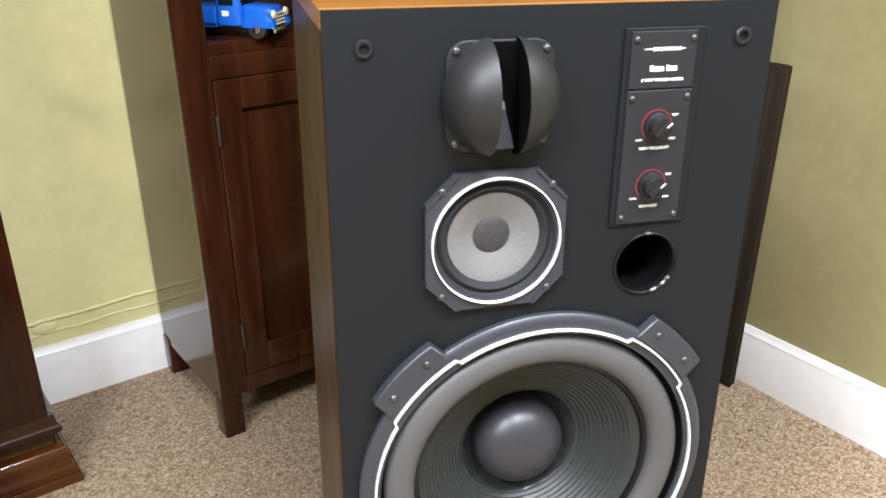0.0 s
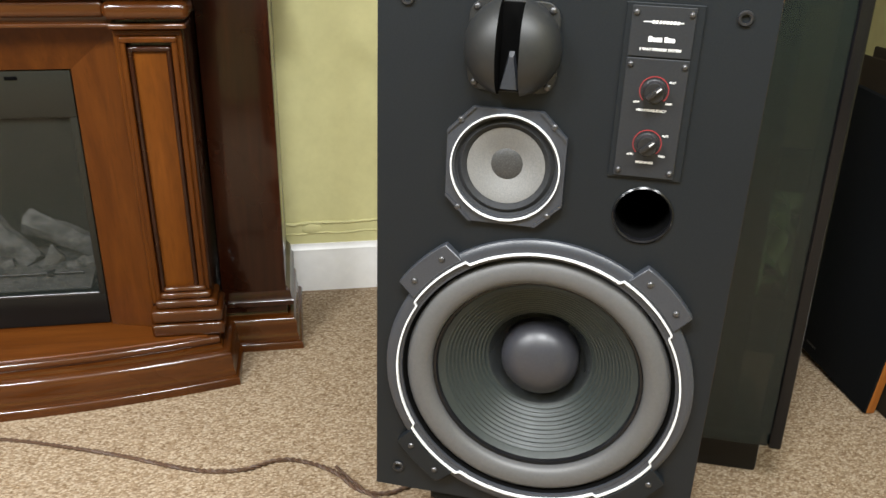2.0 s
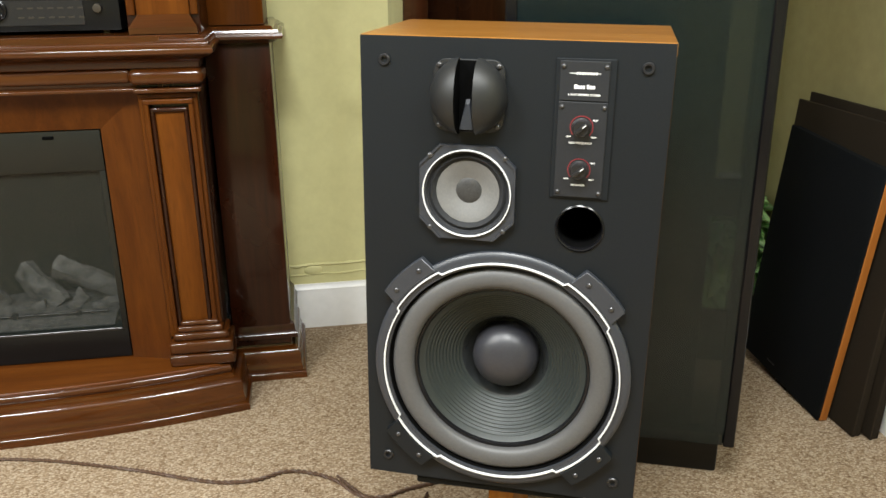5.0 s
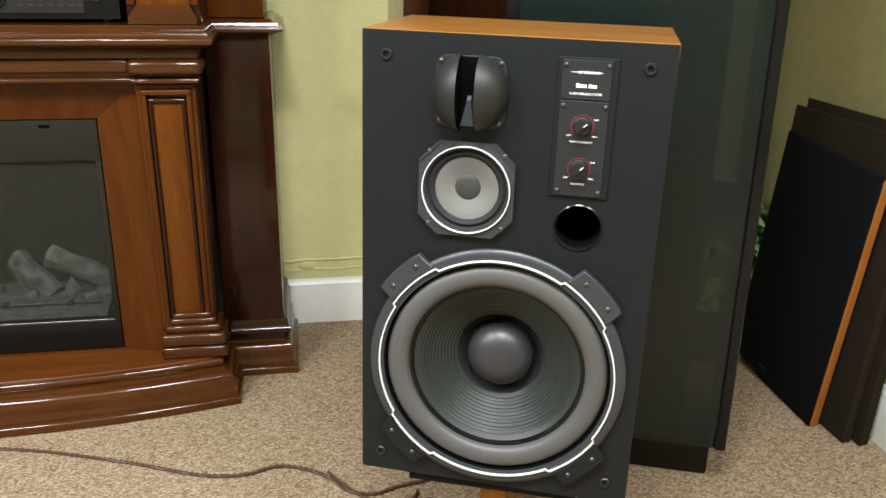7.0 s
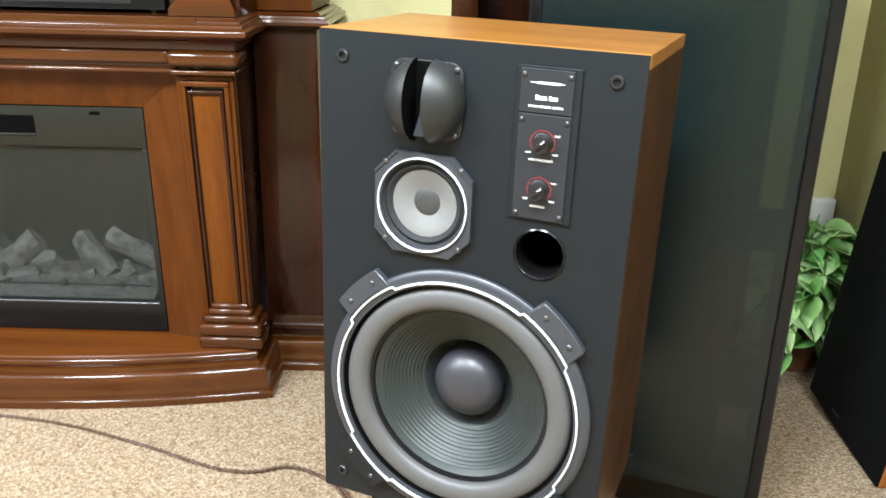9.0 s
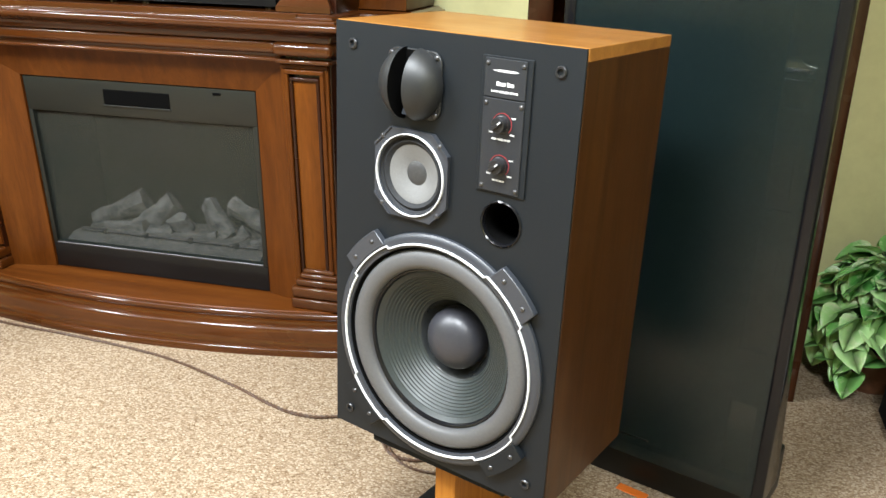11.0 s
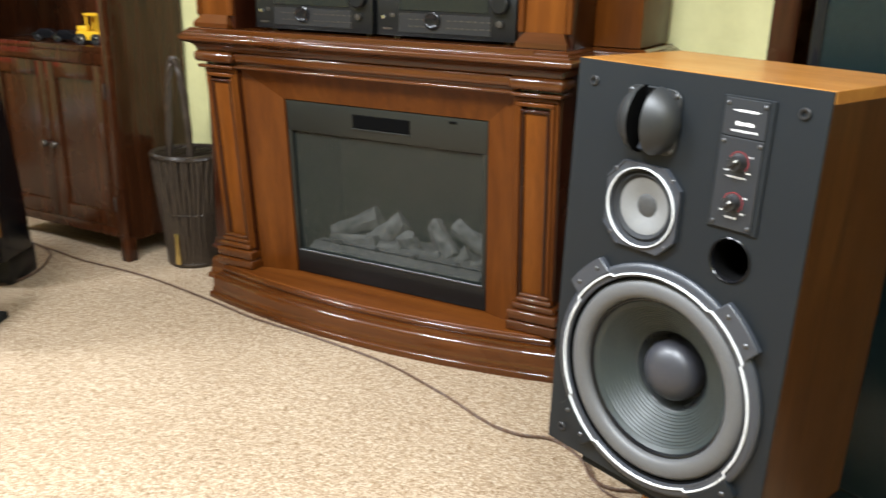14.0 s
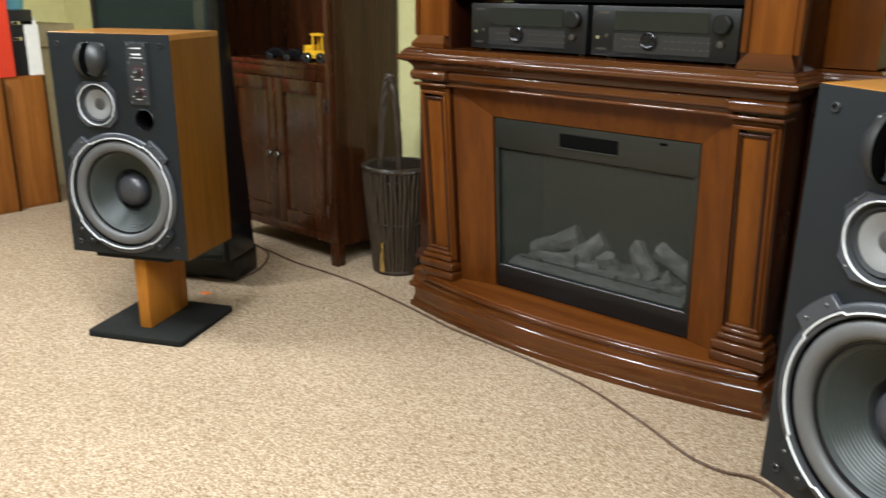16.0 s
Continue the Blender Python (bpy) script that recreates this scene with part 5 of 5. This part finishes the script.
for y in (-0.026, 0.026):
    fend = lathe([(0.0, y - 0.010), (0.017, y - 0.009), (0.0215, y - 0.004), (0.0215, y + 0.006), (0.017, y + 0.009), (0, y + 0.009)], 0.056, 0.018, 28)
    for v in fend.verts:
        v.co.z = max(v.co.z, 0.016)
        v.co.x = 0.056 + (v.co.x - 0.056) * 1.25
    part("fender", fend, M_BLUE, tr_)
    part("headlamp", lathe([(0, -0.003), (0.005, -0.002), (0.007, 0.002)], 0, 0, 16), M_CREAM, tr_, "cream headlamp").matrix_basis = pose(0.081, y * 0.82, 0.035, 0, 0, 90)
    for x in (0.056, -0.055):
        wheel(tr_, x, y * 1.12 if y < 0 else y * 1.12, 0.014, 0.014)
for k in range(4):
    part("grille_bar", box(0.0785, 0.082, -0.016, 0.016, 0.019 + 0.005 * k, 0.0215 + 0.005 * k, 0.0008, 1), M_CREAM, tr_, "cream grille bar")
part("front_bumper", box(0.081, 0.087, -0.034, 0.034, 0.009, 0.016, 0.002, 2), M_CHROME, tr_, "chrome bumper")
part("door_mark", box(-0.002, 0.010, -0.0303, -0.0293, 0.032, 0.040, 0.0004, 1), M_PAPER, tr_)

ld = root("toy_loader", pose(-1.965, 1.63, 0.857, 0, 0, 15) @ Matrix.Scale(1.2, 4), "bright yellow toy loader on the shelf", "toy loader")
part("chassis", box(-0.055, 0.045, -0.022, 0.022, 0.012, 0.040, 0.004, 2), M_YELLOW, ld, "yellow body")
for x in (-0.018, 0.020):
    for y in (-0.020, 0.014):
        part("cab_post", box(x, x + 0.006, y, y + 0.006, 0.038, 0.092, 0.001, 1), M_YELLOW, ld)
part("cab_roof", box(-0.022, 0.030, -0.023, 0.023, 0.090, 0.099, 0.003, 2), M_YELLOW, ld, "yellow cab roof")
part("engine_cover", box(-0.055, -0.022, -0.018, 0.018, 0.038, 0.058, 0.005, 3), M_YELLOW, ld)
part("bucket", prism([(0.045, 0.006), (0.085, 0.004), (0.080, 0.012), (0.060, 0.034), (0.045, 0.034)], -0.032, 0.032, "y", 0.002, 1), M_YELLOW, ld, "yellow front bucket")
for y in (-0.027, 0.027):
    for x in (-0.034, 0.022):
        wheel(ld, x, y, 0.017, 0.017, 0.014)
for x, y, turn, paint, lab in ((-2.105, 1.625, 20, M_GLOSS, "small glossy black toy car on the shelf"), (-2.225, 1.625, 28, M_GLOSS, "small glossy black toy car on the shelf"), (1.232, 1.62, -35, M_CHROME, "small silver toy car on the shelf")):
    car = root("toy_car", pose(x, y, 0.857, 0, 0, turn) @ Matrix.Scale(1.2, 4), lab, "toy car", "toy cars")
    part("body", prism([(-0.052, 0.008), (0.052, 0.008), (0.055, 0.018), (0.050, 0.024), (0.022, 0.027), (0.006, 0.040), (-0.026, 0.041), (-0.040, 0.028), (-0.054, 0.025)], -0.021, 0.021, "y", 0.004, 3), paint, car)
    part("windows", prism([(-0.034, 0.028), (0.016, 0.028), (0.005, 0.0385), (-0.025, 0.0395)], -0.0215, 0.0215, "y", 0.001, 1), M_WINDOW, car)
    part("front_bumper", box(0.052, 0.058, -0.020, 0.020, 0.010, 0.015, 0.001, 1), M_CHROME, car)
    for yy in (-0.020, 0.020):
        for xx in (-0.032, 0.034):
            wheel(car, xx, yy, 0.010, 0.010, 0.008)

# ---- far end: stored speakers and boxes ----
M_STORED = wood("stored_speaker_veneer", (0.150, 0.048, 0.009), (0.230, 0.080, 0.015), (0.300, 0.112, 0.023), "z", 0.42, 0.1, 0.9)
for y0, y1, x1 in ((0.52, 1.035, -3.74), (1.055, 1.265, -3.78)):
    sp = root("stored_speaker", pose(x1, (y0 + y1) / 2, 0), "orange-brown wooden speaker cabinet standing on the carpet", "loudspeaker", "stored speakers")
    h = 0.70
    part("cabinet", box(-0.34, 0.0, -(y1 - y0) / 2, (y1 - y0) / 2, 0.0, h, 0.003), M_STORED, sp, "orange-brown veneered body")
    part("back_plate", box(0.0, 0.004, -(y1 - y0) / 2 + 0.015, (y1 - y0) / 2 - 0.015, 0.015, h - 0.015, 0.001), M_STORED, sp)
    part("edge_strip", box(0.0, 0.007, (y1 - y0) / 2 - 0.014, (y1 - y0) / 2 - 0.001, 0.0, h, 0.002), M_WALNUT_SHADED, sp)
rb = root("red_display_box", pose(-3.95, 0.90, 0.70), "tall bright red box on a speaker", "box")
part("carton", box(-0.12, 0.18, -0.30, 0.215, 0.0, 0.62, 0.004), M_REDBOX, rb)
part("carton_flap", box(-0.12, 0.18, -0.30, -0.045, 0.621, 0.625, 0.001), M_REDBOX, rb)
bb = root("black_case", pose(-3.97, 1.17, 0.70), "black case with silver latches on a speaker", "case")
part("shell", box(-0.14, 0.16, -0.045, 0.085, 0.0, 0.335, 0.006), M_BLACK, bb)
for z in (0.18, 0.26):
    part("latch", box(0.158, 0.168, -0.03, 0.015, z, z + 0.018, 0.003), M_CHROME, bb)
wc = root("white_card_stack", pose(-3.80, 1.235, 0.70), "stack of white cards standing upright", "cards")
for k in range(3):
    part("card", box(-0.02 + 0.006 * k, -0.016 + 0.006 * k, -0.035, 0.03 + 0.004 * k, 0.0, 0.30 - 0.02 * k, 0.001, 1), M_PAPER, wc)
for x, y, z, w, h, mm, lab in ((-4.40, 1.45, 0.0, 0.42, 0.82, M_TAN, "tall tan cardboard box against the wall"), (-4.36, 1.46, 0.82, 0.34, 0.12, M_TAN, "flat tan cardboard box on a stack")):
    cb = root("cardboard_box", pose(x, y, z, 0, 0, 6), lab, "box")
    part("carton", box(-0.2, 0.2, -w / 2, w / 2, 0, h, 0.004), mm, cb)
    part("lid_flap", box(-0.2, 0.2, -w / 2, -0.005, h, h + 0.004, 0.001), mm, cb)
    part("lid_flap", box(-0.2, 0.2, 0.005, w / 2, h, h + 0.004, 0.001), mm, cb)
bt = root("blue_tub", pose(-3.97, 1.20, 1.035), "light blue plastic tub on a black case", "tub")
part("tub", lathe([(0, 0), (0.075, 0.0), (0.085, 0.07), (0.09, 0.072), (0.09, 0.08), (0.08, 0.08), (0.07, 0.01), (0, 0.01)], 0, 0, 32, "z"), M_SKY, bt)
